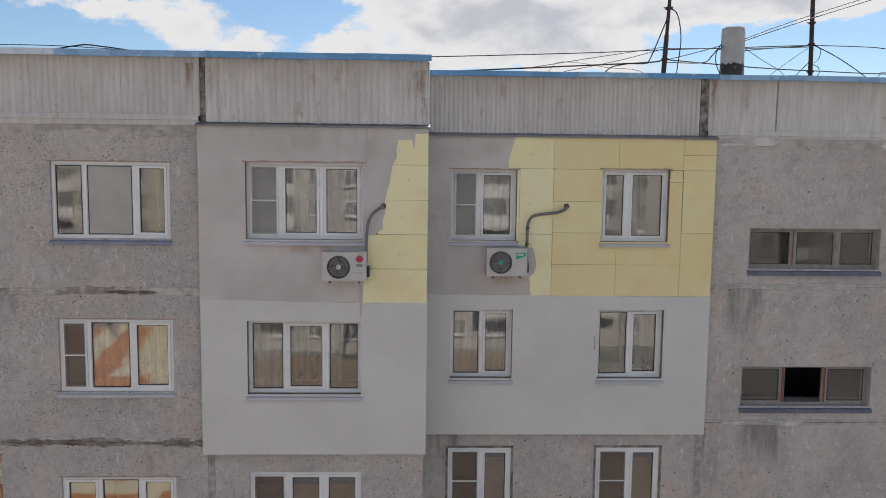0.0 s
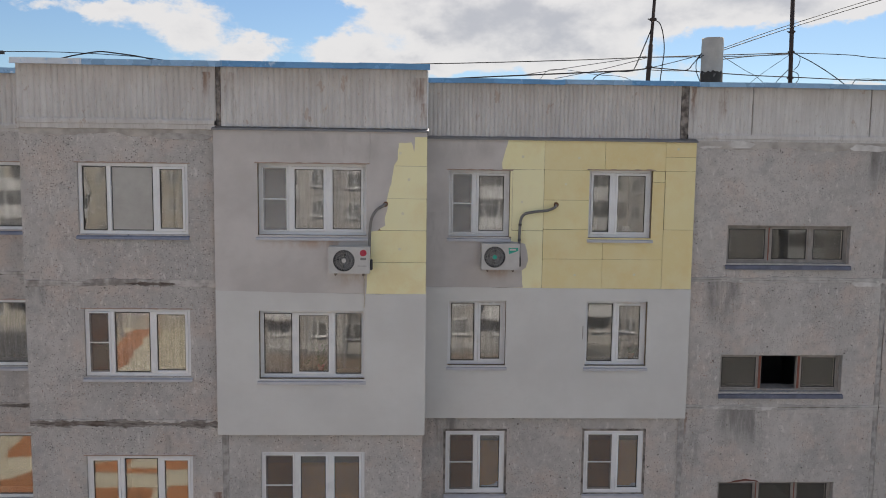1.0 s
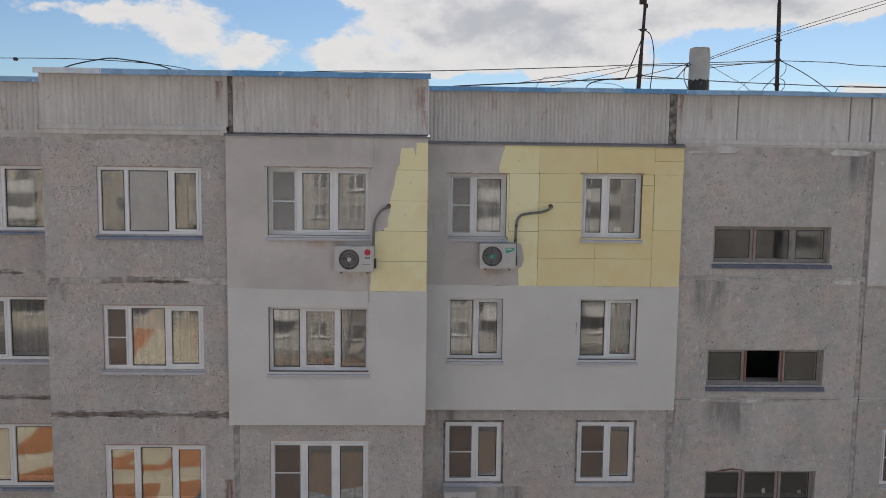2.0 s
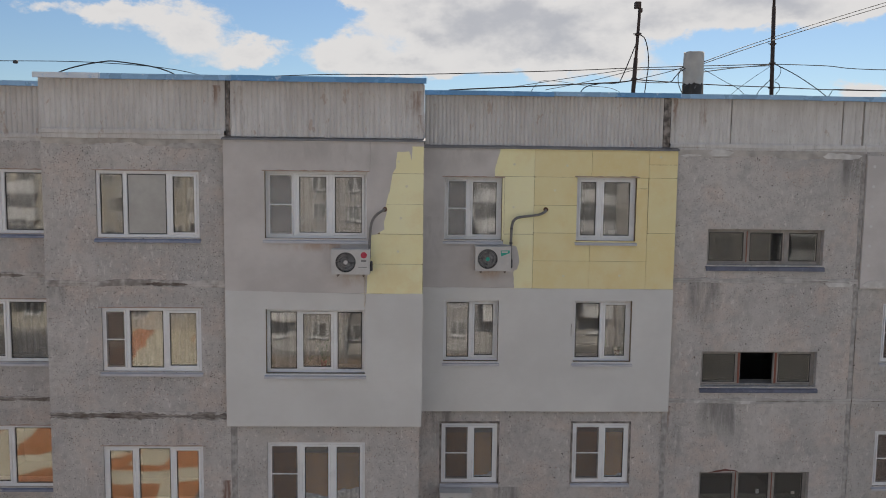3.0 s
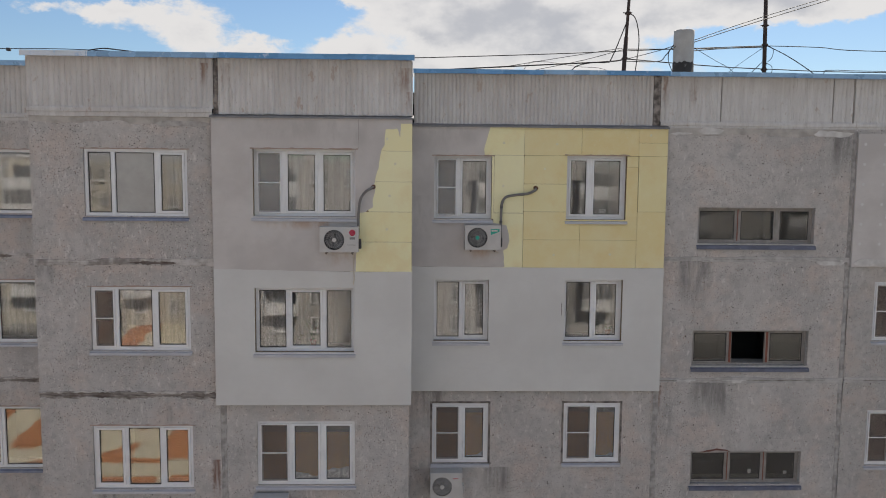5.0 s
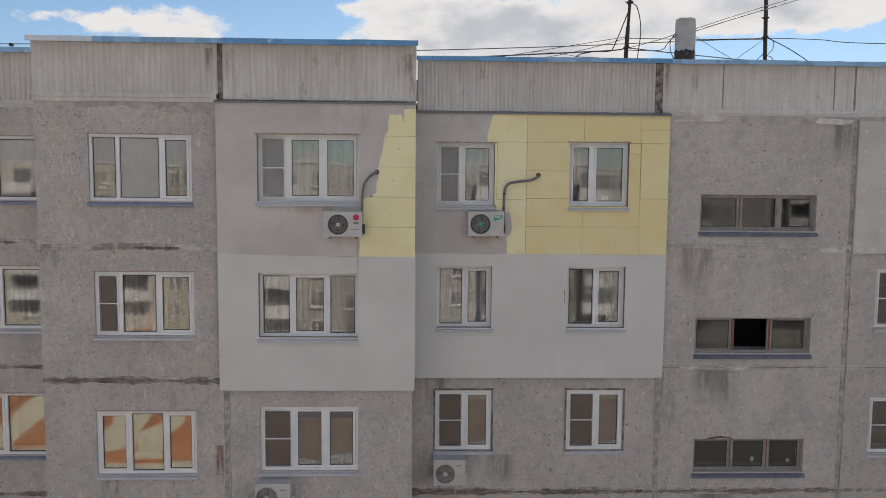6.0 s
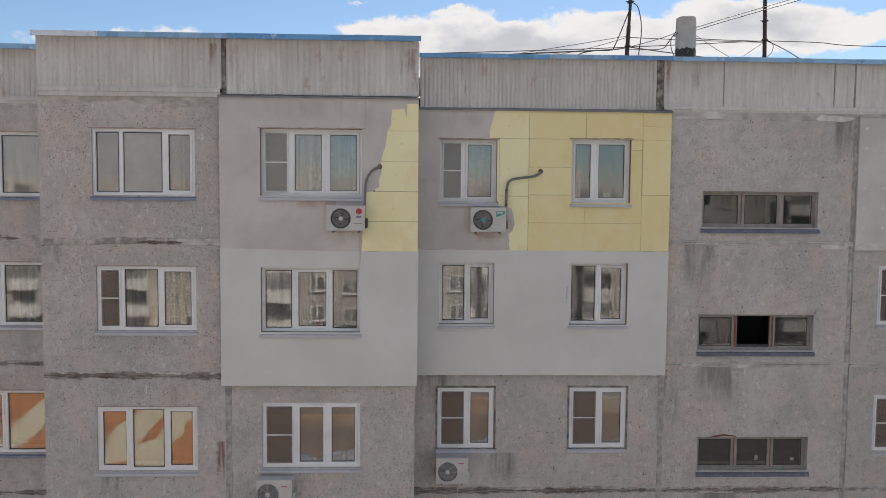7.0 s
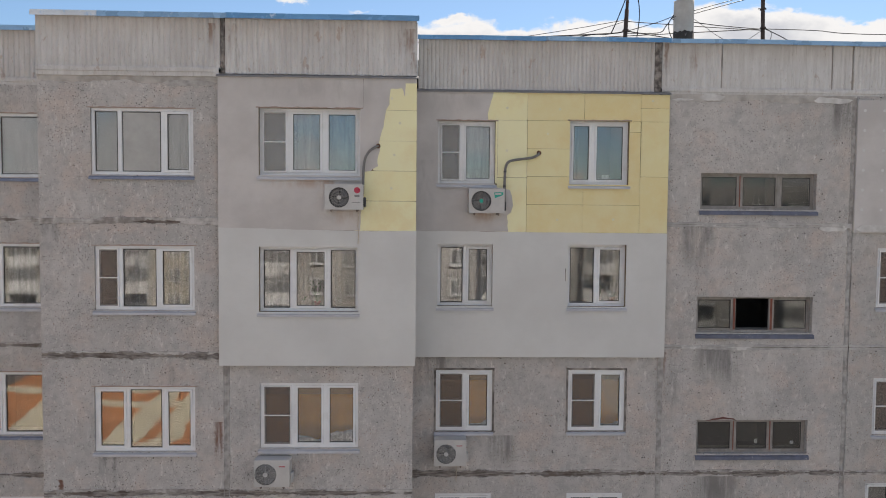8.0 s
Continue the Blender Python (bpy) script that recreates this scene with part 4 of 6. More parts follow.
# ---- insulation ----
def cladding(name, label, x0, x1, y0, y1, z0, z1, holes, boards, coats):
    """Backing, foam boards that lie open, and coats of plaster with free outlines."""
    layer = thing(name, label, "insulation", at=((x0 + x1) / 2, (y0 + y1) / 2, z0))
    bm = bmesh.new()
    add_wall(bm, x0, x1, y0 + 0.022, y1, z0, z1, holes)
    part("backing", bm, M["backing"], layer)
    for k, boxes in enumerate(boards):
        bm = bmesh.new()
        tilt = random.uniform(-0.0015, 0.0015)
        g = random.uniform(0.0022, 0.0048)
        if len(boxes) == 1:
            # slightly uneven edges and knocked corners
            a, b, c, d = boxes[0]
            a, b, c, d = a + g * random.uniform(0.5, 1.1), b - g * random.uniform(0.5, 1.1), c + g * random.uniform(0.5, 1.1), d - g * random.uniform(0.5, 1.1)
            loop = []
            for x, z, sx, sz in ((a, c, 1, 1), (b, c, -1, 1), (b, d, -1, -1), (a, d, 1, -1)):
                n = random.choice((0.001, 0.002, 0.004, 0.008, 0.014))
                pair = [(x, z + sz * n), (x + sx * n, z)]
                loop += pair if sx == sz else pair[::-1]
            add_prism(bm, [ragged(loop + loop[:1], 0.09, 0.0009, k * 7.0)[:-1]], y0 + 0.005 + tilt, y0 + 0.0215)
        else:
            for a, b, c, d in boxes:
                add_box(bm, a + g, b - g, y0 + 0.005 + tilt, y0 + 0.0215, c + g, d - g)
        b_ob = part("foam_board", bm, M["board_pale"] if boxes[0][0] < 2.1 else M["board"], layer, "pale yellow foam board" if boxes[0][0] < 2.1 else "yellow foam board")
        a, b, c, d = boxes[0]
        if (b - a) > 0.5 and k % 5 != 4:
            bm = bmesh.new()
            cx, cz = (a + b) / 2 + random.uniform(-0.12, 0.12), (c + d) / 2 + random.uniform(-0.06, 0.06)
            add_cyl(bm, (cx, y0 + 0.004, cz), (cx, y0 + 0.02, cz), 0.026, 14)
            part("dowel_head", bm, M["dowel"], b_ob, "pale plastic dowel head")
    for cname, loops, mat, out, text in coats:
        bm = bmesh.new()
        add_prism(bm, loops, y0 - out, y0 + 0.0215)
        part(cname, bm, mat, layer, text)
    return layer


def rect(x0, x1, z0, z1):
    return [(x0, z0), (x1, z0), (x1, z1), (x0, z1)]


holes_l = [OPEN["B5"], OPEN["B4"]]
edge_l = ragged([(0.125, 14.41), (0.122, 14.22), (0.112, 14.15), (0.092, 14.24), (0.06, 14.315), (-0.17, 14.30), (-0.186, 14.0), (-0.255, 13.89), (-0.315, 13.53), (-0.389, 13.27), (-0.352, 13.17), (-0.416, 12.96), (-0.406, 12.82), (-0.54, 12.725), (-0.672, 12.70), (-0.70, 12.40), (-0.717, 12.10), (-0.745, 11.56)], 0.035, 0.007)
low_l = ragged([(0.345, 11.555), (-0.745, 11.555), (-2.0, 11.57), (-3.475, 11.60)], 0.2, 0.006)
coat_l = [(-3.475, 14.50), *[(-3.475, 11.60)], *ragged([(-3.475, 11.60), (-2.0, 11.57), (-0.745, 11.56)], 0.2, 0.006)[1:], *edge_l[::-1], (0.345, 14.41), (0.345, 14.50)]
rows_l = (14.42, 13.887, 13.30, 12.72, 12.135, 11.553)
boards_l = [[((-0.5, -0.5, -0.5, -0.74, -0.86)[i], 0.345, rows_l[i + 1], rows_l[i])] for i in range(5)]
cladding("insulation_left", "wall insulation plastered grey, yellow foam boards bare at one edge", -3.475, 0.345, IL, YL - 0.004, 8.90, 14.50, holes_l, boards_l, [
    ("basecoat_plaster", [coat_l, rect(*OPEN["B5"])], M["basecoat"], 0.0, "grey basecoat plaster with a ragged edge"),
    ("board_seam", [ragged([(-0.690, 13.92), (-0.686, 14.2), (-0.688, 14.48)], 0.05, 0.0015) + ragged([(-0.683, 14.48), (-0.681, 14.2), (-0.685, 13.92)], 0.05, 0.0015, 3)], M["mortar_dark"], 0.0008, "fine dark seam in the plaster"),
    ("finish_plaster", [[(-3.475, 8.90), (0.345, 8.90), *low_l], rect(*OPEN["B4"])], M["finish"], 0.003, "smooth pale grey finish plaster")])

holes_r = [OPEN[k] for k in ("C5", "C4", "D5", "D4")]
c5, d5 = OPEN["C5"], OPEN["D5"]
edge_r = ragged([(1.935, 14.425), (1.89, 14.25), (1.822, 13.98), (1.828, 13.84)], 0.035, 0.006, 5) + [(c5[0], c5[3] + 0.004), (c5[0], c5[2]), (c5[1], c5[2])] + ragged([(2.03, 12.45), (2.17, 12.43), (2.30, 12.40), (2.345, 12.25), (2.362, 12.08), (2.335, 11.93), (2.245, 11.87), (2.262, 11.70), (2.272, 11.525)], 0.035, 0.007, 9)
coat_r = [(XS, 11.53), (XS, 14.43), (1.935, 14.43), *edge_r[1:]]
low_r = ragged([(5.645, 11.512), (3.8, 11.515), (2.27, 11.52), (XS, 11.53)], 0.2, 0.005)
z1, z2, z3, z4, z5, z6 = 14.43, 13.852, 13.265, 12.687, 12.10, 11.514
boards_r = [
    [(1.75, 2.652, z2, z1)], [(2.652, 3.848, z2, z1)], [(3.848, 5.043, z2, z1)], [(5.043, 5.645, 14.128, z1 - 0.01)], [(5.043, 5.645, z2, 14.128)],
    [(1.985, 2.035, 12.53, z2)], [(2.035, 2.655, z4 - 0.03, z2)], [(2.655, d5[0], z3, z2)], [(2.655, d5[0], z4, z3)],
    [(d5[1], 5.043, 13.63, z2)], [(d5[1], 5.043, 12.42, 13.63)], [(5.05, 5.645, 12.697, z2)], [(5.045, 5.645, z6, 12.697)],
    [(2.02, 2.655, z6, z4 - 0.03)], [(2.655, d5[0], z5, z4), (d5[0] - 0.008, 3.845, z5, d5[2])], [(3.845, 5.045, z5, d5[2])], [(2.655, 3.845, z6, z5)], [(3.845, 5.045, z6, z5)],
]
cladding("insulation_right", "wall insulation of yellow foam boards, half covered with grey plaster", XS, 5.645, IR, YR - 0.004, 8.868, 14.43, holes_r, boards_r, [
    ("basecoat_plaster", [coat_r], M["basecoat"], 0.0, "grey basecoat plaster with a ragged edge"),
    ("finish_plaster", [[(XS, 8.868), (5.645, 8.868), *low_r], rect(*OPEN["C4"]), rect(*OPEN["D4"])], M["finish"], 0.003, "smooth pale grey finish plaster")])

bm = bmesh.new()
add_wall(bm, XE + 0.005, 13.9, 14.39, YR - 0.004, 11.56, 14.37, [OPEN["F5"]])
east_clad = tagged(part("insulation_east", bm, M["basecoat"]), "plastered grey insulation on the next section", "insulation")
for k in range(12):
    bm = bmesh.new()
    cx, cz = XE + 0.16 + 0.42 * (k % 2), 14.15 - 0.42 * (k // 2)
    add_cyl(bm, (cx, 14.387, cz), (cx, 14.40, cz), 0.032, 12)
    part("dowel_patch", bm, M["finish"], east_clad, "pale filler spot over a dowel")


# ---- windows ----
# panes that bulge or sink most, in metres at the middle
BOWS = {("A5", 0): 0.0012, ("A5", 1): 0.0009, ("A5", 2): 0.0008, ("C5", 1): -0.0006, ("D5", 1): 0.0007, ("C4", 1): -0.0005}


def window(key, name, label, yf, leaves, sill, sill_out, style="pvc", room="room", frame_w=0.055, closed_bottom=True):
    """leaves: (share of the width, kind); kinds: sash, fixed, screen (an insect screen before the sash), empty."""
    x0, x1, z0, z1 = OPEN[key]
    win = thing(name, label, "window", kind="structure", at=((x0 + x1) / 2, yf, z0))
    wood = style == "wood"
    fm = M["old_wood"] if wood else M["pvc"]
    gl = M["old_glass"] if wood else M["glass"]
    fw = frame_w
    bm = bmesh.new()
    add_ring(bm, x0, x1, z0, z1, frame_profile(fw, yf, 0.07))
    part("window_frame", bm, fm, win)
    total = sum(s for s, _ in leaves)
    inner0, inner1 = x0 + fw, x1 - fw
    cuts = [inner0]
    for s, _ in leaves:
        cuts.append(cuts[-1] + (inner1 - inner0) * s / total)
    for k, (s, kind) in enumerate(leaves):
        a, b = cuts[k], cuts[k + 1]
        if k:
            bm = bmesh.new()
            half = 0.033 if not wood else 0.040
            soft_box(bm, a - half, a + half, yf + 0.001, yf + 0.068, z0 + fw, z1 - fw, 0.004, 1)
            mullion = part("mullion", bm, fm, win)
            if wood and (key, k) != ("E5", 2):
                # a strip of bare red-brown wood where the cover board has gone
                bm = bmesh.new()
                u, w = (-0.020, 0.046) if key == "E4" else (-0.016, 0.022)
                soft_box(bm, a + u, a + u + w, yf - 0.009, yf + 0.002, z0 + fw + 0.01, z1 - fw - 0.004, 0.003, 1)
                part("strip", bm, M["red_wood"], mullion, "bare red-brown wood strip")
        la, lb = a + (0.033 if k else 0), b - (0.033 if k < len(leaves) - 1 else 0)
        lz0, lz1 = z0 + fw, z1 - fw
        if wood:
            la, lb = la + (0.004 if k else 0), lb - (0.004 if k < len(leaves) - 1 else 0)
        if kind == "empty":
            continue
        sw = {"sash": 0.048, "screen": 0.048, "fixed": 0.012}[kind]
        if wood:
            sw = 0.034
        bm = bmesh.new()
        add_ring(bm, la + 0.002, lb - 0.002, lz0 + 0.002, lz1 - 0.002, frame_profile(sw, yf - (0.008 if kind != "fixed" and not wood else -0.012), 0.05, 0.006))
        sash = part("sash", bm, fm, win)
        # glazing bead and pane
        bm = bmesh.new()
        add_ring(bm, la + sw - 0.002, lb - sw + 0.002, lz0 + sw - 0.002, lz1 - sw + 0.002, frame_profile(0.016, yf + 0.014, 0.02, 0.002))
        part("gasket", bm, M["gasket"], sash, "black rubber gasket")
        pa, pb, pz0, pz1 = la + sw, lb - sw, lz0 + sw, lz1 - sw
        bm = bmesh.new()
        add_pane(bm, pa - 0.004, pb + 0.004, pz0 - 0.004, pz1 + 0.004, yf + 0.022, BOWS.get((key, k)), not wood)
        foil = (key, k) == ("A5", 1)
        pane = part("pane", bm, M["film"] if foil else gl, sash, "pane lined with milky film" if foil else "")
        pane.visible_shadow = False
        if kind == "screen":
            bm = bmesh.new()
            add_ring(bm, la + 0.006, lb - 0.006, lz0 + 0.004, lz1 - 0.004, frame_profile(0.022, yf - 0.024, 0.012, 0.003))
            zm = (lz0 + lz1) / 2
            soft_box(bm, la + 0.02, lb - 0.02, yf - 0.026, yf - 0.013, zm - 0.010, zm + 0.010, 0.002, 1)
            scr = part("insect_screen", bm, M["pvc"], win)
            bm = bmesh.new()
            add_box(bm, la + 0.02, lb - 0.02, yf - 0.0165, yf - 0.0155, lz0 + 0.02, lz1 - 0.02)
            part("mesh", bm, M["pale_screen" if key[1] == "5" else "screen"], scr, "fine grey insect mesh")
        elif kind == "sash" and not wood:
            bm = bmesh.new()
            soft_box(bm, la + 0.012, la + 0.034, yf - 0.026, yf - 0.006, lz0 + 0.10, lz0 + 0.16, 0.003, 1)
            part("hinge", bm, fm, sash)
    # sill: a folded tin sheet, sloping outwards
    if sill:
        over = 0.03
        bm = bmesh.new()
        front = sill_out
        lip = 0.075 if wood else 0.045
        prof = [(yf + 0.01, z0 + 0.004), (front - 0.05, z0 - 0.045), (front - 0.054, z0 - 0.045 - lip), (front - 0.046, z0 - 0.045 - lip), (front - 0.042, z0 - 0.051), (yf + 0.01, z0 - 0.012)]
        ends = [[bm.verts.new((x, y, z)) for y, z in prof] for x in (x0 - over, x1 + over)]
        m = len(prof)
        for i in range(m):
            bm.faces.new((ends[0][i], ends[1][i], ends[1][(i + 1) % m], ends[0][(i + 1) % m]))
        bm.faces.new(ends[0])
        bm.faces.new(ends[1][::-1])
        part("window_sill", bm, M[sill], win)
    # inner board and the room behind
    wall_back = (YL if key[0] in "AB" else YR) + 0.35
    bm = bmesh.new()
    soft_box(bm, x0 + 0.002, x1 - 0.002, yf + 0.072, wall_back + 0.16, z0 + 0.012, z0 + 0.042, 0.004, 1)
    part("window_board", bm, fm, win, "white inner window board")
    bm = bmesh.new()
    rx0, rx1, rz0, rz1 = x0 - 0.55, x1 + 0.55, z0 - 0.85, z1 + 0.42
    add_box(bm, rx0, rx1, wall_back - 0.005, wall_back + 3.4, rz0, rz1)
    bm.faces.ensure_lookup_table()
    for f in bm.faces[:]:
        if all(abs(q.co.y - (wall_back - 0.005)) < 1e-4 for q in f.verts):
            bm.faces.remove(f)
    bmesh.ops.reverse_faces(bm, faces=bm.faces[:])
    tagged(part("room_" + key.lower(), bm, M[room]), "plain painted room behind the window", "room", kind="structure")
    return win


def add_pane(bm, x0, x1, z0, z1, y, bow=None, sealed=True):
    """A sealed unit of two sheets a little out of true, bulging apart; an old window has one sheet alone."""
    n, bow = 12, bow if bow is not None else random.choice((1, 1, 1, -0.6)) * random.uniform(0.00010, 0.00065)
    tx, tz = radians(random.uniform(-0.10, 0.10)), radians(random.uniform(-0.2, 0.2))
    for y0, b in ((y, -bow), (y + 0.020, bow))[:2 if sealed else 1]:
        sheets = []
        for dy in (0.0, 0.004):
            sheets.append([[bm.verts.new((x0 + (x1 - x0) * i / n, y0 + dy + b * (1 - (2 * i / n - 1) ** 2) * (1 - (2 * j / n - 1) ** 2) + tz * (x1 - x0) * (i / n - 0.5) + tx * (z1 - z0) * (j / n - 0.5), z0 + (z1 - z0) * j / n)) for i in range(n + 1)] for j in range(n + 1)])
        for sheet, flip in zip(sheets, (False, True)):
            for j in range(n):
                for i in range(n):
                    f = (sheet[j][i], sheet[j][i + 1], sheet[j + 1][i + 1], sheet[j + 1][i])
                    bm.faces.new(f[::-1] if flip else f).smooth = True
        rim = [(0, i) for i in range(n)] + [(j, n) for j in range(n)] + [(n, i) for i in range(n, 0, -1)] + [(j, 0) for j in range(n, 0, -1)]
        for k in range(len(rim)):
            (a, b2), (c, d) = rim[k], rim[(k + 1) % len(rim)]
            bm.faces.new([bm.verts.new(sheets[q][r][t].co) for q, r, t in ((1, a, b2), (1, c, d), (0, c, d), (0, a, b2))])


def reveal(key, y0, y1, mat, w, name):
    """A band of plaster round an opening, a little proud of the wall."""
    x0, x1, z0, z1 = OPEN[key]
    bm = bmesh.new()
    add_ring(bm, x0 - w, x1 + w, z0 - w, z1 + w, [(0, y1), (0, y0), (w - 0.002, y0), (w - 0.002, y1)])
    tagged(part(name, bm, mat), "sealing band round the window", "trim", kind="structure")


W_A5 = [(0.27, "fixed"), (0.46, "fixed"), (0.30, "sash")]
W_3 = [(0.28, "screen"), (0.38, "sash"), (0.36, "sash")]
LA = YL + 0.045
LI = IL + 0.13
RI = IR + 0.13
RR = YR + 0.03
white3 = "white plastic three-part window with a pale tin sill"
white2 = "white plastic two-part window with a pale tin sill"
W = {}
W["A5"] = window("A5", "window_1", "white plastic three-part window with a blue-grey sill", LA, W_A5, "blue_sill", YL)
W["B5"] = window("B5", "window_2", "white plastic three-part window with an insect screen", LI, W_3, "pvc_sill", IL)
W["C5"] = window("C5", "window_3", "white plastic two-part window with an insect screen", RI, [(0.42, "screen"), (0.58, "sash")], "pvc_sill", IR)
W["D5"] = window("D5", "window_4", white2, RI, [(0.40, "sash"), (0.60, "sash")], "pvc_sill", IR)
W["A4"] = window("A4", "window_5", white3, LA, [(0.24, "screen"), (0.40, "fixed"), (0.36, "sash")], "pvc_sill", YL)
W["B4"] = window("B4", "window_6", white3, LI, [(0.32, "fixed"), (0.40, "sash"), (0.30, "fixed")], "pvc_sill", IL)
W["C4"] = window("C4", "window_7", white2, RI, [(0.5, "fixed"), (0.5, "sash")], "pvc_sill", IR)
W["D4"] = window("D4", "window_8", white2, RI, [(0.5, "fixed"), (0.5, "sash")], "pvc_sill", IR)
W["A3"] = window("A3", "window_9", white3, LA, [(0.31, "sash"), (0.37, "fixed"), (0.30, "sash")], "pvc_sill", YL)
W["B3"] = window("B3", "window_10", "white plastic three-part window with an insect screen", LA, [(0.34, "screen"), (0.36, "sash"), (0.34, "sash")], "pvc_sill", YL)
W["C3"] = window("C3", "window_11", "white plastic two-part window with an insect screen", RR, [(0.52, "screen"), (0.48, "sash")], "pvc_sill", YR)
W["D3"] = window("D3", "window_12", "white plastic two-part window with an insect screen", RR, [(0.52, "screen"), (0.48, "sash")], "pvc_sill", YR)
W["C2"] = window("C2", "window_13", white2, RR, [(0.5, "sash"), (0.5, "sash")], "pvc_sill", YR)
W["D2"] = window("D2", "window_14", white2, RR, [(0.5, "sash"), (0.5, "sash")], "pvc_sill", YR)
for k, n, s in (("W5", "window_15", "blue_sill"), ("W4", "window_16", "pvc_sill"), ("W3", "window_17", "blue_sill"), ("W2", "window_18", "pvc_sill")):
    W[k] = window(k, n, "white plastic three-part window beside the bay", YR + 0.045, [(0.3, "sash"), (0.26, "sash"), (0.47, "fixed")], s, YR)
for k, n in (("F5", "window_19"), ("F4", "window_20"), ("F3", "window_21")):
    W[k] = window(k, n, "white plastic three-part window of the next section", YR + 0.045, W_3, "pvc_sill", YR)
W["F2"] = window("F2", "window_22", "small dark window of the next section", YR + 0.06, [(1, "sash")], "", YR)
for k, n, leaves in (("E5", "window_23", [(1, "sash"), (1, "sash"), (0.85, "sash")]), ("E4", "window_24", [(1, "sash"), (1, "empty"), (1, "sash")]), ("E3", "window_25", [(1, "sash"), (1, "sash"), (0.9, "sash")])):
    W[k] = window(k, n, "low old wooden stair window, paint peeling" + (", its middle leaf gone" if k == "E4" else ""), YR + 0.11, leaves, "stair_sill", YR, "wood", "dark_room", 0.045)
for k, n in (("C3", "trim_c"), ("D3", "trim_d")):
    reveal(k, YR - 0.006, YR + 0.05, M["mortar_dark"], 0.045, n)


def head_seal(key, y):
    """A ragged strip of foam and mortar left showing over a window's head."""
    x0, x1, z0, z1 = OPEN[key]
    bm = bmesh.new()
    low = ragged([(x0 - 0.05, z1 - 0.004), (x1 + 0.05, z1 - 0.004)], 0.05, 0.002, x0)
    high = ragged([(x1 + 0.05, z1 + 0.018), (x0 - 0.05, z1 + 0.018)], 0.04, 0.009, x1)
    add_prism(bm, [low + high], y - 0.005, y + 0.02)
    tagged(part("trim_seal", bm, M["foam_seal"]), "ragged pinkish foam along the window head", "seal", kind="structure")


for k in ("B5", "C5", "D5"):
    head_seal(k, IL if k == "B5" else IR)
for k in ("A5", "A4", "A3"):
    head_seal(k, YL)
for k in ("W5", "W4", "W3"):
    head_seal(k, YR)


# ---- ground and what stands across the yard ----
bm = bmesh.new()
add_box(bm, -1500, 1500, -1500, 1500, GZ - 0.5, GZ)
tagged(part("ground", bm, M["yard"]), "worn yard of pale dust and dry grass", "ground", kind="structure")
bm = bmesh.new()
add_box(bm, -32.3, -15.5, -65, -6.4, GZ, GZ + 0.02)
add_box(bm, -15.49, -10.8, -29.1, -6.4, GZ, GZ + 0.02)
tagged(part("pavement_clay", bm, M["clay"]), "orange clay sports ground in the sun", "ground", kind="structure")
bm = bmesh.new()
add_box(bm, -15.49, 14.3, -41, -29.11, GZ, GZ + 0.02)
add_box(bm, -10.79, 14.3, -29.1, -23.7, GZ, GZ + 0.02)
tagged(part("pavement_court", bm, M["clay_near"]), "brown soil ground before the opposite block", "ground", kind="structure")
# sand paths across the clay: start, end, half width
PATHS = (((-21.0, -33.9), (-25.7, -62.6), 2.0), ((-18.2, -17.2), (-20.3, -60.2), 1.1), ((-15.1, -14.8), (-17.2, -57.8), 0.95), ((-23.1, -7.0), (-29.9, -57.8), 1.1),
         ((-12.2, -7.0), (-13.0, -13.1), 0.54), ((-11.0, -13.1), (-27.5, -12.6), 0.95), ((-15.8, -28.5), (-34.7, -32.1), 0.85), ((-25.1, -7.1), (-15.3, -20.2), 0.95))
for k, ((ax, ay), (bx, by), w) in enumerate(PATHS):
    bm = bmesh.new()
    a, b = Vector((ax, ay, 0)), Vector((bx, by, 0))
    side = Vector((ay - by, bx - ax, 0)).normalized()
    n = int((b - a).length / 0.8)
    low, high = GZ + 0.022, GZ + 0.034 + 0.006 * k
    rows = []
    for i in range(n + 1):
        p = a.lerp(b, i / n)
        u, v = (side * w * (1 + 0.35 * noise.noise(Vector((i * 0.33, k, q)))) for q in (0.0, 5.0))
        rows.append([bm.verts.new((q.x, q.y, z)) for q, z in ((p - u, low), (p - u, high), (p + v, high), (p + v, low))])
    for p, q in zip(rows, rows[1:]):
        for i in range(4):
            bm.faces.new((p[i], q[i], q[(i + 1) % 4], p[(i + 1) % 4]))
    bm.faces.new(rows[0])
    bm.faces.new(rows[-1][::-1])
    bmesh.ops.recalc_face_normals(bm, faces=bm.faces[:])
    tagged(part("pavement_path", bm, M["sand"]), "pale sand path across the clay", "path", kind="structure")
# dark asphalt added along house and clay, so that the panes reflect less light
bm = bmesh.new()
add_box(bm, -10.79, 48, -23.69, -5.8, GZ, GZ + 0.06)
add_box(bm, -57, -32.31, -48, -31.5, GZ, GZ + 0.06)
tagged(part("road", bm, M["asphalt"]), "dark asphalt strips added to darken what the panes reflect", "road", kind="structure")


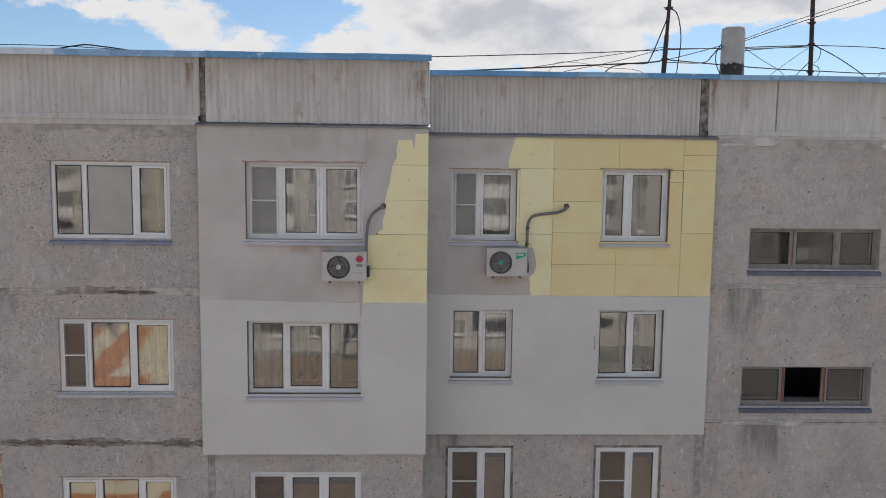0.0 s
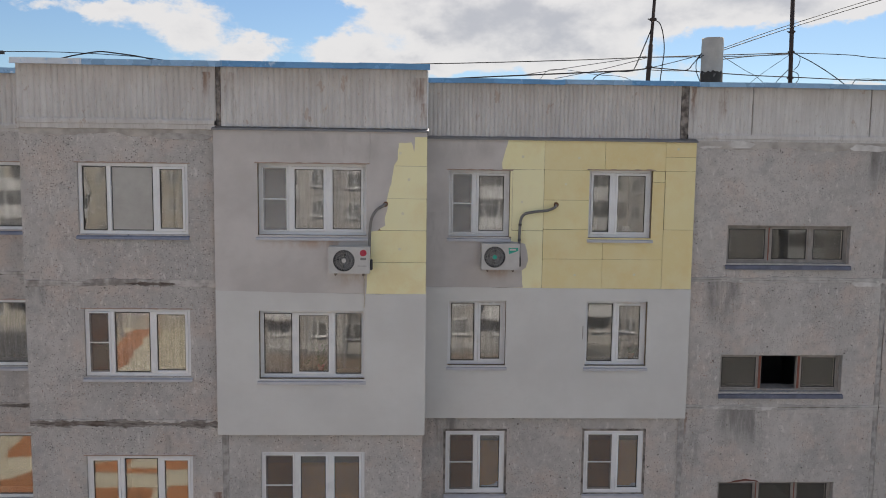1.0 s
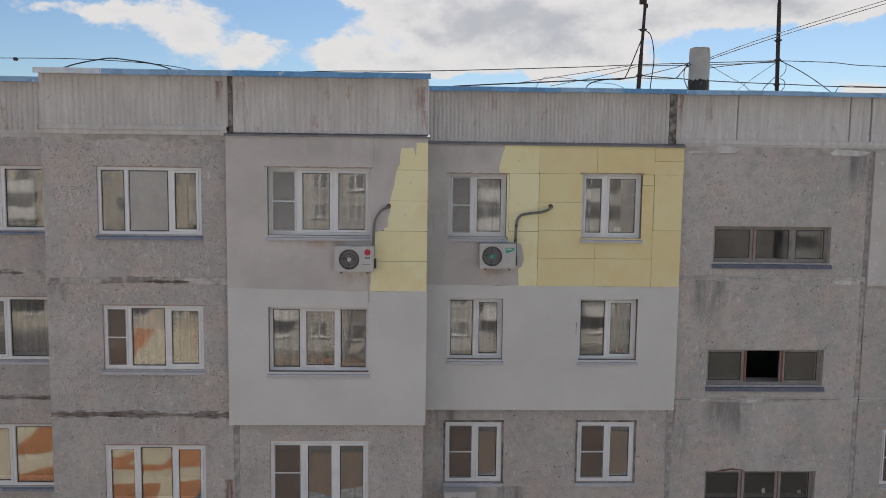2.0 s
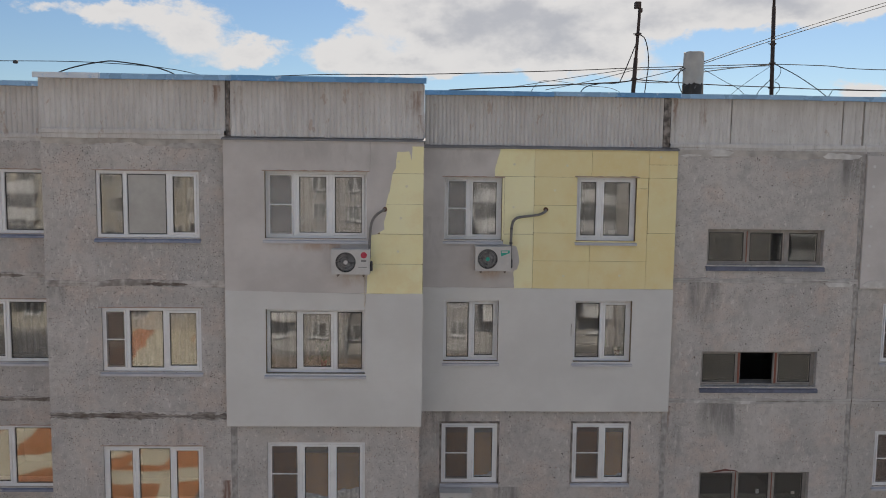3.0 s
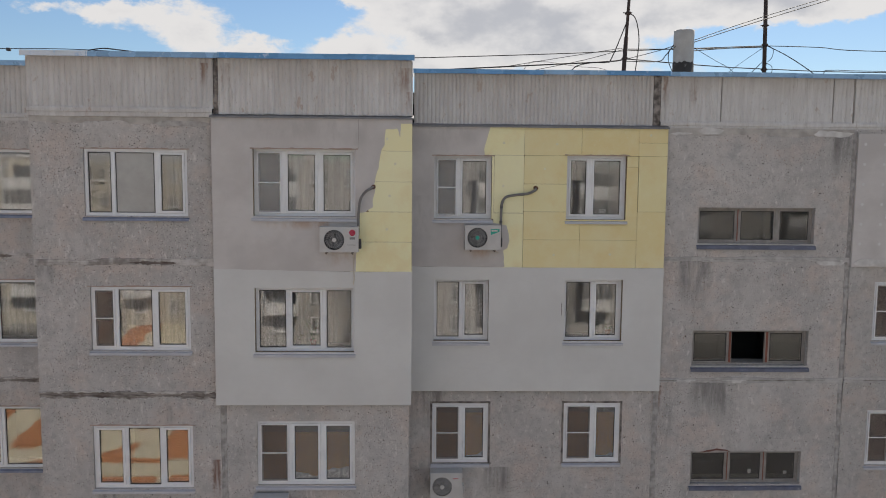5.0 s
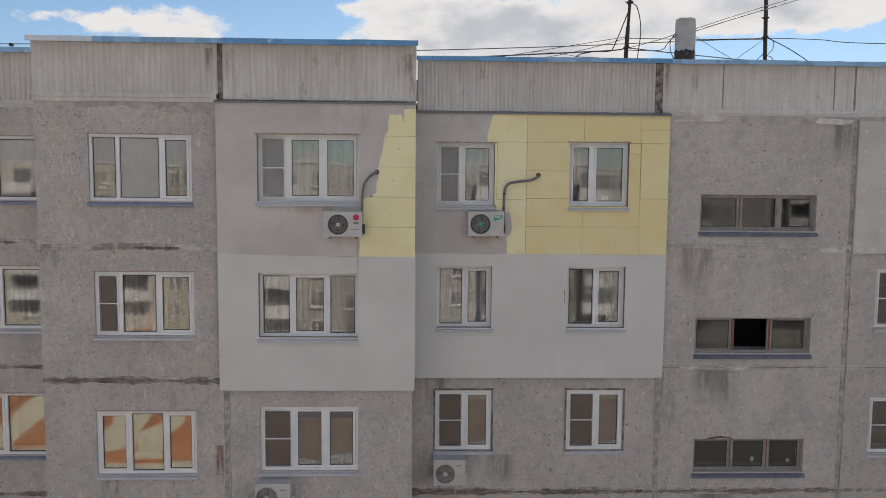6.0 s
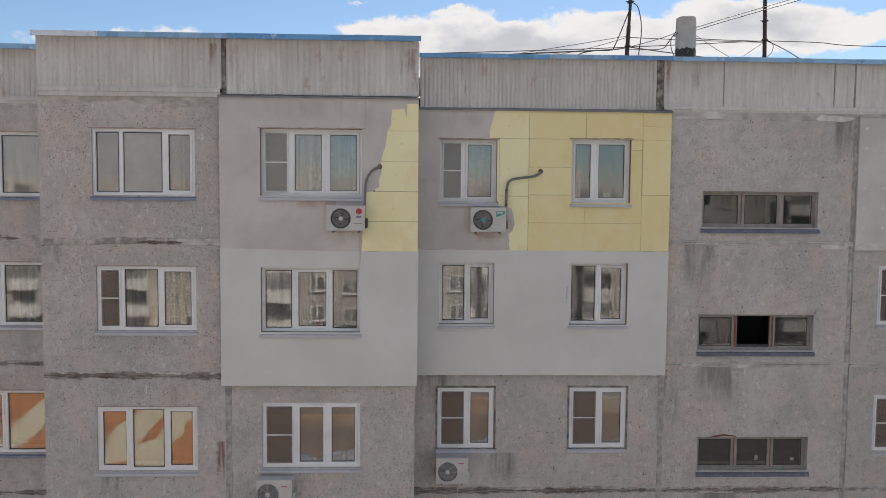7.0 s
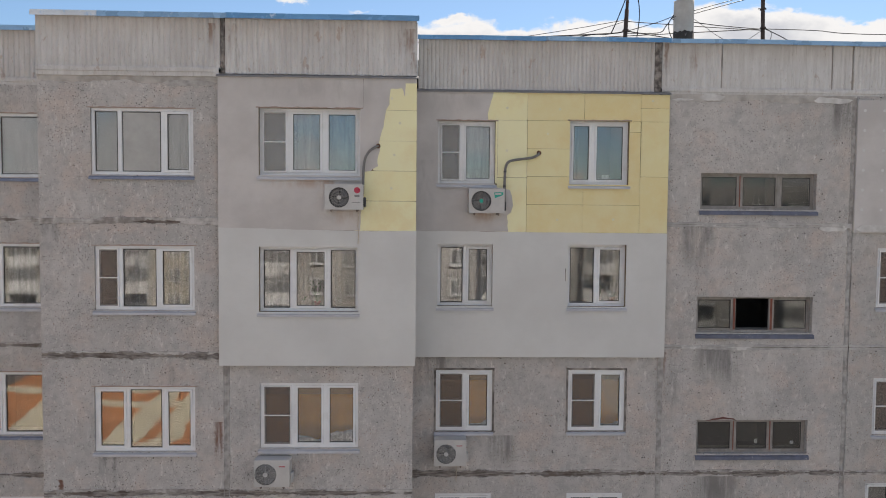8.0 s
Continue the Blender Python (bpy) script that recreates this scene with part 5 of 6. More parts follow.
def far_block(x0, x1, y, depth, storeys, mat, label, zones=3):
    """A panel block across the yard, facing it: walls, window by window, white loggias glazed or open, flat roof."""
    rise = 2.70
    foot = GZ + 0.45
    h = foot + rise * storeys + 0.25
    block = thing("apartment_building", label, "building", "blocks across the yard", at=((x0 + x1) / 2, y - depth / 2, GZ))
    bm = bmesh.new()
    add_box(bm, x0, x1, y - depth, y, GZ, h)
    part("wall", bm, mat, block)
    bm = bmesh.new()
    add_box(bm, x0 - 0.1, x1 + 0.1, y - depth - 0.1, y + 0.10, h, h + 0.2)
    roof_ob = part("roof", bm, M["loggia"], block)
    for k in range(int((x1 - x0) / 13)):
        bm = bmesh.new()
        soft_box(bm, x0 + 6 + 13 * k, x0 + 7.6 + 13 * k, y - 5.2, y - 4.4, h + 0.2, h + 1.25, 0.03, 1)
        part("chimney", bm, mat, roof_ob)
    bm = bmesh.new()
    for level in range(1, storeys):
        add_box(bm, x0, x1, y, y + 0.012, foot - 0.02 + rise * level, foot + 0.03 + rise * level)
    n = int((x1 - x0) / 3.1)
    step = (x1 - x0) / n
    for k in range(1, n):
        add_box(bm, x0 + k * step - 0.02, x0 + k * step + 0.02, y, y + 0.010, foot, h)
    part("panel_joint", bm, M["mortar_dark"], block)

    def shape(name, boxes, m):
        b = bmesh.new()
        for box in boxes:
            add_box(b, *box)
        return mesh_of(name, b, m)
    frame_me = shape("window", [(-0.72, -0.62, -0.05, 0.04, 0, 1.45), (0.62, 0.72, -0.05, 0.04, 0, 1.45), (-0.62, 0.62, -0.05, 0.04, 0, 0.10), (-0.62, 0.62, -0.05, 0.04, 1.35, 1.45), (0.02, 0.14, -0.045, 0.04, 0.10, 1.35), (-0.80, 0.80, -0.16, 0.0, -0.07, -0.005)], M["far_white"])
    pane_me = shape("pane", [(-0.62, 0.62, 0.0, 0.035, 0.10, 1.35)], M["far_glass"])
    base = [(-1.45, 1.45, -1.15, -1.09, 0, 1.02), (-1.45, -1.39, -1.09, 0, 0, 1.02), (1.39, 1.45, -1.09, 0, 0, 1.02), (-1.5, 1.5, -1.2, 0, -0.16, 0)]
    posts = [(-1.45 + 0.71 * k, -1.37 + 0.71 * k, -1.14, -1.08, 1.02, 2.46) for k in range(5)] + [(-1.45, 1.47, -1.14, -1.08, 2.40, 2.50), (-1.45, 1.47, -1.14, -1.08, 2.02, 2.08)]
    sides = [(-1.45, -1.30, -1.09, 0, 1.02, 2.54), (1.30, 1.45, -1.09, 0, 1.02, 2.54)]
    bal_me = (shape("loggia", base + posts, M["loggia"]), shape("loggia", base + sides, M["loggia"]))
    lgl_me = (shape("glazing", [(-1.40, 1.40, -1.115, -1.105, 1.02, 2.42)], M["far_glass"]), shape("balcony_door", [(-0.95, 0.75, -0.05, 0.0, 0.1, 2.25)], M["far_glass"]))
    turn = Matrix.Rotation(math.pi, 4, "Z")
    for level in range(storeys):
        for k in range(n):
            x, z = x0 + (k + 0.5) * step, foot + rise * level
            logg = k % zones == 1 and level > 0
            open_one = (k * 7 + level * 5) % 4 == 0
            w = new("loggia" if logg else "window", bal_me[open_one] if logg else frame_me)
            w.parent, w.matrix_parent_inverse = block, block.matrix_basis.inverted()
            w.matrix_basis = Matrix.Translation((x, y + (0 if logg else 0.03), z if logg else z + 0.86)) @ turn
            g = new("glazing" if logg else "pane", lgl_me[open_one] if logg else pane_me)
            g.parent = w
    return block


far_block(-16.5, 70, -43, 12, 6, M["far_wall"], "sunlit grey-beige panel block with white loggias")
far_block(-84, -19.5, -52, 12, 6, M["far_wall2"], "sunlit cream panel block with white loggias", 2)


def bare_tree(x, y, high, seed, label):
    """A leafless tree: a tapered trunk that forks into limbs, branches and twigs."""
    rnd = random.Random(seed)
    tree = thing("bare_tree", label, "tree", "trees across the yard", at=(x, y, GZ))
    trunk, crown = bmesh.new(), bmesh.new()

    def grow(bm, p, d, length, r, level):
        steps = 3
        for k in range(steps):
            q = p + d * (length / steps)
            r2 = r * (0.80 if level else 0.86)
            add_cyl(bm, p, q, r, 7 if level < 2 else 4, r2, caps=False)
            p, r = q, r2
            d = (d + Vector((rnd.uniform(-0.16, 0.16), rnd.uniform(-0.16, 0.16), rnd.uniform(-0.02, 0.12)))).normalized()
            if level < 4 and (k or level):
                for _ in range(2 if level < 3 else 1):
                    a = rnd.uniform(0, math.tau)
                    side = Vector((math.cos(a), math.sin(a), 0))
                    tilt = rnd.uniform(0.55, 1.0)
                    grow(crown, p, (d * (1 - tilt * 0.45) + side * tilt * 0.75).normalized(), length * rnd.uniform(0.48, 0.70), r * 0.62, level + 1)
    grow(trunk, Vector((x, y, GZ - 0.05)), Vector((rnd.uniform(-0.05, 0.05), rnd.uniform(-0.05, 0.05), 1)).normalized(), high * 0.62, high * 0.014, 0)
    part("trunk", trunk, M["bark"], tree)
    part("crown", crown, M["bark"], tree, "bare branches and twigs")


for k, (x, y, high) in enumerate(((-12.0, -36.5, 15.0), (-3.0, -37.0, 12.5), (17.5, -36.0, 14.0), (27.0, -37.0, 13.0), (40.0, -36.5, 14.5), (-27.5, -47.5, 13.0))):
    bare_tree(x, y, high, 40 + k, "leafless pale-barked tree standing before a panel block")


# ---- air conditioners ----
def circle(cx, cz, r, n=40):
    return [(cx + r * math.cos(k * math.tau / n), cz + r * math.sin(k * math.tau / n)) for k in range(n)]


def rounded(x0, x1, z0, z1, r, n=5):
    out = []
    for cx, cz, a in ((x1 - r, z0 + r, -90), (x1 - r, z1 - r, 0), (x0 + r, z1 - r, 90), (x0 + r, z0 + r, 180)):
        out += [(cx + r * math.cos(radians(a + 90 * k / n)), cz + r * math.sin(radians(a + 90 * k / n))) for k in range(n + 1)]
    return out


def hoop(bm, cx, y, cz, r, w=0.004, n=40):
    rings = []
    for k in range(n):
        a = k * math.tau / n
        c, s = math.cos(a), math.sin(a)
        rings.append([bm.verts.new((cx + (r + dr) * c, y + dy, cz + (r + dr) * s)) for dr, dy in ((-w, 0), (0, -w), (w, 0), (0, w))])
    for k in range(n):
        a, b = rings[k], rings[(k + 1) % n]
        for j in range(4):
            bm.faces.new((a[j], b[j], b[(j + 1) % 4], a[(j + 1) % 4]))


def air_conditioner(label, x0, x1, z0, z1, y0, y1, fan, wall_y, style):
    cx, cz, r = fan
    unit = thing("air_conditioner", label, "air conditioner", "outdoor units on the wall", at=((x0 + x1) / 2, y1, z0))
    bm = bmesh.new()
    add_prism(bm, [rounded(x0, x1, z0, z1, 0.022), circle(cx, cz, r)], y0, y0 + 0.012)
    add_ring(bm, x0 + 0.001, x1 - 0.001, z0 + 0.001, z1 - 0.001, [(0, y0 + 0.0125), (0.012, y0 + 0.0125), (0.012, y1), (0, y1)])
    add_box(bm, x0 + 0.013, x1 - 0.013, y0 + 0.12, y1 - 0.002, z0 + 0.013, z1 - 0.013)
    part("casing", bm, M["ac_white"], unit)
    bm = bmesh.new()
    soft_box(bm, x0 - 0.004, x1 + 0.004, y0 + 0.004, y1, z1 - 0.014, z1 + 0.010, 0.006, 2)
    part("lid", bm, M["ac_white"], unit)
    bm = bmesh.new()
    n = 40
    ring = circle(cx, cz, r + 0.006, n)
    front, back = [bm.verts.new((x, y0 + 0.002, z)) for x, z in circle(cx, cz, r - 0.0015, n)], [bm.verts.new((x, y0 + 0.10, z)) for x, z in ring]
    for k in range(n):
        bm.faces.new((front[k], back[k], back[(k + 1) % n], front[(k + 1) % n])).smooth = True
    bm.faces.new(back)
    part("fan_shroud", bm, M["ac_dark"], unit, "dark fan recess")
    bm = bmesh.new()
    blades = 4
    for b in range(blades):
        a0 = b * math.tau / blades + 0.5
        rows = []
        for i in range(7):
            rr = 0.035 + (r * 0.92 - 0.035) * i / 6
            sweep = a0 + 0.35 * i / 6
            wide = 0.55 + 0.25 * i / 6
            rows.append([bm.verts.new((cx + rr * math.cos(sweep + wide * s), y0 + 0.05 + 0.035 * s, cz + rr * math.sin(sweep + wide * s))) for s in (-1, -0.3, 0.3, 1)])
        for p, q in zip(rows, rows[1:]):
            for j in range(3):
                bm.faces.new((p[j], p[j + 1], q[j + 1], q[j])).smooth = True
    part("fan", bm, M["ac_fan"], unit, "dark grey fan blades")
    grille_mat = M["ac_grille_dark"] if style != "rings" else M["ac_grille"]
    bm = bmesh.new()
    for k in range(3 if style != "rings" else 9):
        rr = r * (0.42 + 0.29 * k) if style != "rings" else r * (0.24 + 0.09 * k)
        hoop(bm, cx, y0 - 0.004 - 0.006 * (1 - rr / r), cz, min(rr, r), 0.0035 if style != "rings" else 0.0045)
    spokes = {"swirl": 22, "radial": 36, "rings": 8}[style]
    for k in range(spokes):
        a = k * math.tau / spokes
        pts = []
        for i in range(5):
            rr = 0.03 + (r - 0.03) * i / 4
            twist = 0.55 * (i / 4) ** 1.2 if style == "swirl" else 0
            pts.append((cx + rr * math.cos(a + twist), y0 - 0.003 - 0.008 * (1 - i / 4), cz + rr * math.sin(a + twist)))
        for p, q in zip(pts, pts[1:]):
            add_cyl(bm, p, q, 0.0028, 5, caps=False)
    part("fan_grille", bm, grille_mat, unit, "wire fan grille")
    bm = bmesh.new()
    add_cyl(bm, (cx, y0 - 0.018, cz), (cx, y0 + 0.05, cz), r * 0.20, 24)
    part("hub", bm, M["badge_teal"] if style == "radial" else M["ac_white"], unit, "round hub cap")
    # badges without lettering
    if style == "swirl":
        bm = bmesh.new()
        add_prism(bm, [circle(x1 - 0.115, z1 - 0.10, 0.060, 28)], y0 - 0.003, y0 + 0.001)
        part("badge", bm, M["badge_red"], unit, "round dark red badge")
        bm = bmesh.new()
        add_box(bm, x1 - 0.165, x1 - 0.066, y0 - 0.002, y0 + 0.001, z1 - 0.228, z1 - 0.186)
        part("mark", bm, M["mark_grey"], unit, "grey bar of print")
        bm = bmesh.new()
        add_box(bm, x1 - 0.215, x1 - 0.055, y0 - 0.002, y0 + 0.001, z1 - 0.338, z1 - 0.328)
        part("mark", bm, M["mark_grey"], unit, "thin grey line of print")
    elif style == "radial":
        bm = bmesh.new()
        add_prism(bm, [[(x1 - 0.215, z1 - 0.07), (x1 - 0.03, z1 - 0.065), (x1 - 0.03, z1 - 0.12), (x1 - 0.06, z1 - 0.135), (x1 - 0.205, z1 - 0.19)]], y0 - 0.003, y0 + 0.001)
        part("badge", bm, M["badge_teal"], unit, "green badge with a white bar")
        bm = bmesh.new()
        add_box(bm, x1 - 0.195, x1 - 0.07, y0 - 0.005, y0 - 0.002, z1 - 0.118, z1 - 0.085)
        part("mark", bm, M["ac_white"], unit, "white bar")
    else:
        bm = bmesh.new()
        add_box(bm, x1 - 0.205, x1 - 0.085, y0 - 0.002, y0 + 0.001, z1 - 0.125, z1 - 0.108)
        part("mark", bm, M["badge_red"], unit, "thin red line of print")
    # valve cover, feet and wall brackets
    bm = bmesh.new()
    soft_box(bm, x1 - 0.004, x1 + 0.045, y0 + 0.09, y1 - 0.03, z0 + 0.05, z0 + 0.24, 0.018, 3)
    part("valve_cover", bm, M["ac_dark"] if style != "rings" else M["ac_white"], unit)
    for bx in (x0 + 0.12, x1 - 0.12):
        bm = bmesh.new()
        soft_box(bm, bx - 0.018, bx + 0.018, y0 + 0.01, wall_y, z0 - 0.034, z0 - 0.004, 0.003, 1)
        soft_box(bm, bx - 0.016, bx + 0.016, wall_y - 0.012, wall_y, z0 - 0.034, z0 + 0.30, 0.003, 1)
        br = part("bracket", bm, M["bracket"], unit, "steel wall bracket")
        bm = bmesh.new()
        add_cyl(bm, (bx, y0 + 0.05, z0 - 0.05), (bx, y0 + 0.05, z0 + 0.004), 0.012, 8)
        part("bolt", bm, M["bracket"], br)
    return unit


air_conditioner("white outdoor unit with a swirling grille and a round red badge", -1.40, -0.668, 11.965, 12.435, 12.95, 13.19, (-1.127, 12.196, 0.192), IL, "swirl")
air_conditioner("white outdoor unit with a black round grille and a green badge", 1.425, 2.160, 11.915, 12.41, 14.05, 14.31, (1.680, 12.163, 0.205), IR, "radial")
air_conditioner("dusty white outdoor unit with a ringed grille", -2.76, -2.08, 6.57, 7.085, 13.00, 13.29, (-2.545, 6.811, 0.212), YL, "rings")
air_conditioner("dusty white outdoor unit with a ringed grille", 0.755, 1.430, 6.61, 7.155, 14.10, 14.41, (1.005, 6.86, 0.208), YR, "rings")


def hose(label, points, r, ties, hole):
    pipe = thing("coolant_hose", label, "pipe", at=points[0])
    bm = bmesh.new()
    add_tube(bm, points, r, 10)
    part("hose", bm, M["hose"], pipe)
    for p, axis in ties:
        bm = bmesh.new()
        d = Vector(axis) * 0.016
        add_cyl(bm, Vector(p) - d, Vector(p) + d, r + 0.006, 12)
        part("tie", bm, M["ac_dark"], pipe, "black tape round the hose")
    bm = bmesh.new()
    hx, hy, hz = hole
    add_prism(bm, [ragged(circle(hx, hz, 0.050, 14), 0.02, 0.008)], hy - 0.006, hy + 0.01)
    part("hole_seal", bm, M["rust_foam"], pipe, "rust-brown foam in the hole")
    return pipe


hose("grey lagged coolant hose curving up to a hole", [(-0.40, 13.235, 13.20), (-0.44, 13.14, 13.175), (-0.56, 13.12, 13.09), (-0.645, 13.12, 12.94), (-0.675, 13.12, 12.70), (-0.685, 13.12, 12.30), (-0.705, 13.12, 12.16)], 0.025, [], (-0.40, IL, 13.205))
hose("grey lagged coolant hose across the yellow boards", [(2.90, 14.36, 13.17), (2.87, 14.28, 13.13), (2.72, 14.27, 13.065), (2.45, 14.27, 13.03), (2.27, 14.27, 12.985), (2.195, 14.27, 12.86), (2.18, 14.27, 12.62), (2.175, 14.26, 12.30), (2.185, 14.25, 12.12)], 0.027, [((2.186, 14.27, 12.78), (0, 0, 1)), ((2.178, 14.268, 12.48), (0, 0, 1))], (2.90, IR + 0.004, 13.175))


def drain(label, points, r):
    bm = bmesh.new()
    add_tube(bm, points, r, 6)
    return tagged(part("drain_tube", bm, M["tube"]), label, "tube")


drain("thin stained drain tube below an outdoor unit", [(-0.79, 13.10, 11.98), (-0.775, 13.20, 11.86), (-0.785, 13.215, 11.65), (-0.770, 13.215, 11.45), (-0.785, 13.20, 11.30)], 0.009)
drain("thin white drain tube below an outdoor unit", [(1.22, 14.25, 6.60), (1.235, 14.40, 6.45), (1.235, 14.42, 6.15)], 0.009)
drain("thin frayed wire below an outdoor unit", [(2.02, 14.2, 11.92), (2.08, 14.22, 11.86), (2.13, 14.2, 11.83)], 0.004)


bm = bmesh.new()
add_box(bm, 3.495, 3.507, IR - 0.008, IR + 0.004, 10.50, 10.76)
tagged(part("trim_slot", bm, M["mortar_dark"]), "narrow dark slot in the plaster", "trim", kind="structure")


# ---- roof: masts, vent pipe, cables ----
def antenna_mast(label, base, top, r, bars, box):
    mast = thing("antenna_mast", label, "mast", "masts on the roof", at=base)
    base, top = Vector(base), Vector(top)
    bm = bmesh.new()
    add_cyl(bm, base, base.lerp(top, 0.55), r, 12)
    add_cyl(bm, base.lerp(top, 0.52), top, r * 0.72, 12)
    part("pole", bm, M["rusty"], mast)
    for t, half in bars:
        p = base.lerp(top, t)
        bm = bmesh.new()
        add_cyl(bm, p - Vector((half, 0.02, 0)), p + Vector((half * 0.8, 0.02, 0.01)), 0.012, 6)
        soft_box(bm, p.x - r * 1.2, p.x + r * 1.2, p.y - r * 1.2, p.y + r * 1.2, p.z - 0.025, p.z + 0.025, 0.006, 1)
        part("crossbar", bm, M["rusty"], mast)
    bm = bmesh.new()
    add_cyl(bm, base, base + Vector((0, 0, 0.05)), r * 3, 14)
    part("foot_plate", bm, M["rusty"], mast)
    if box:
        bm = bmesh.new()
        soft_box(bm, top.x - 0.12, top.x + 0.01, top.y - 0.08, top.y + 0.06, top.z - 0.02, top.z + 0.12, 0.01, 1)
        add_box(bm, top.x - 0.03, top.x + 0.05, top.y - 0.04, top.y + 0.04, top.z - 0.10, top.z - 0.02)
        part("amplifier_box", bm, M["rusty"], mast, "small dark box")
    return mast


antenna_mast("rusty brown steel antenna mast, leaning a little", (4.97, 15.65, 15.15), (5.085, 15.65, 17.58), 0.048, [(0.765, 0.11), (0.36, 0.05)], True)
antenna_mast("tall rusty brown steel antenna mast", (9.635, 19.0, 15.15), (9.50, 19.0, 21.0), 0.052, [(0.385, 0.13), (0.30, 0.06), (0.19, 0.10)], False)

vent = thing("vent_pipe", "pale cement vent pipe with a tarred foot", "vent pipe", at=(6.14, 15.1, 15.15))
bm = bmesh.new()
n, prof = 28, [(0.215, 15.15), (0.215, 16.40), (0.213, 16.545), (0.178, 16.55), (0.178, 16.0)]
rings = []
for rr, z in prof:
    rings.append([bm.verts.new((6.14 + rr * math.cos(k * math.tau / n), 15.1 + rr * math.sin(k * math.tau / n), z + (0.02 * noise.noise(Vector((math.cos(k * math.tau / n) * 2.5, math.sin(k * math.tau / n) * 2.5, 1))) if z > 16.5 else 0))) for k in range(n)])
for a, b in zip(rings, rings[1:]):
    for k in range(n):
        bm.faces.new((a[k], a[(k + 1) % n], b[(k + 1) % n], b[k])).smooth = True
part("pipe", bm, M["cement"], vent)
bm = bmesh.new()
lo, hi = [], []
for k in range(n):
    c, s = math.cos(k * math.tau / n), math.sin(k * math.tau / n)
    lo.append(bm.verts.new((6.14 + 0.235 * c, 15.1 + 0.235 * s, 15.15)))
    hi.append(bm.verts.new((6.14 + 0.221 * c, 15.1 + 0.221 * s, 15.87 + 0.05 * noise.noise(Vector((c * 3, s * 3, 4))))))
for k in range(n):
    bm.faces.new((lo[k], lo[(k + 1) % n], hi[(k + 1) % n], hi[k])).smooth = True
bm.faces.new(hi)
part("tar_collar", bm, M["tar"], vent, "black tar round the foot")


def cable(label, points, r=0.012):
    bm = bmesh.new()
    add_tube(bm, points, r, 5)
    return tagged(part("cable", bm, M["cable"]), label, "cable", "cables over the roof")


THIN, THICK = "thin black wire over the roof", "thick black cable over the roof"
cable(THIN, [(-21.9, 25, 15.3), (-21.6, 25, 17.4), (-14.71, 25, 17.40), (-10.66, 25, 17.41), (-7.51, 25, 17.15), (-5.5, 25, 16.4), (-4.2, 25, 15.16)], 0.013)
cable("black cable humped over the parapet", [(-13.4, 25, 15.16), (-12.6, 25, 16.5), (-11.56, 25, 17.12), (-10.33, 25, 17.42), (-9.62, 25, 17.43), (-8.07, 25, 17.14), (-6.6, 25, 16.2), (-5.9, 25, 15.16)], 0.022)
cable(THIN, [(-9.0, 20, 15.16), (-8.6, 20, 16.1), (-6.53, 20, 16.30), (-2.56, 20, 16.53), (0.37, 20, 16.59), (4.26, 20, 16.75), (6.29, 20, 16.86), (9.58, 19, 16.88)], 0.013)
cable(THICK, [(5.02, 15.7, 16.24), (7.18, 17.2, 16.50), (9.58, 19.0, 16.84)], 0.010)
cable(THIN, [(9.62, 19.0, 16.88), (11.01, 19.0, 16.86), (13.15, 19.0, 16.78), (23, 19, 16.9)], 0.011)
cable(THICK, [(0.9, 15.6, 15.72), (1.47, 15.7, 15.77), (3.48, 15.7, 15.89), (4.74, 15.7, 15.97), (5.02, 15.7, 16.03)], 0.016)
cable(THIN, [(5.02, 15.7, 16.03), (7.23, 17.3, 16.13), (9.61, 19.0, 16.28), (13.19, 19.0, 16.23), (23, 19, 16.4)], 0.013)
cable(THIN, [(2.26, 16.0, 15.84), (3.79, 16.0, 16.10), (5.02, 15.7, 16.27)], 0.007)
cable(THIN, [(3.09, 16.0, 15.80), (4.17, 16.0, 16.03), (5.02, 15.7, 16.24)], 0.007)
cable("looped wire hanging down a mast", [(5.06, 15.65, 17.01), (5.23, 15.65, 16.89), (5.32, 15.65, 16.41), (5.26, 15.65, 15.76), (5.24, 15.65, 15.2)], 0.011)
cable("bent wire stay beside a mast", [(5.04, 15.65, 16.83), (4.73, 15.65, 16.05), (4.61, 15.65, 15.94), (4.23, 15.65, 15.92), (3.85, 15.65, 15.77), (3.7, 15.65, 15.2)], 0.012)
cable(THIN, [(5.02, 15.7, 16.01), (5.66, 15.4, 16.16), (5.92, 15.1, 16.23)], 0.008)
cable(THIN, [(5.02, 15.7, 15.98), (5.70, 15.5, 15.95), (5.82, 15.3, 16.06), (5.92, 15.1, 16.25)], 0.010)
cable("wire stay down from a mast", [(9.62, 19.0, 16.90), (10.26, 19.0, 16.60), (11.02, 19.0, 16.12), (12.2, 19, 15.2)], 0.012)
cable("wire stay down from a mast", [(9.61, 19.0, 16.52), (9.39, 19.0, 16.30), (9.22, 19.0, 16.07), (8.9, 19, 15.2)], 0.010)
cable(THICK, [(6.30, 15.2, 16.14), (7.68, 17.0, 16.48), (9.58, 19.0, 16.87)], 0.011)
cable(THIN, [(6.31, 15.2, 16.26), (7.15, 16.0, 16.07), (7.81, 16.5, 15.86), (8.6, 17, 15.2)], 0.006)
cable("long taut wire rising over the roof", [(5.89, 15.1, 16.15), (8.35, 16.3, 17.03), (12.99, 18.0, 18.55), (24, 22, 22.1)], 0.010)
cable("long taut wire rising over the roof", [(6.29, 15.1, 16.33), (8.35, 16.3, 17.10), (12.98, 18.0, 18.63), (24, 22, 22.18)], 0.009)
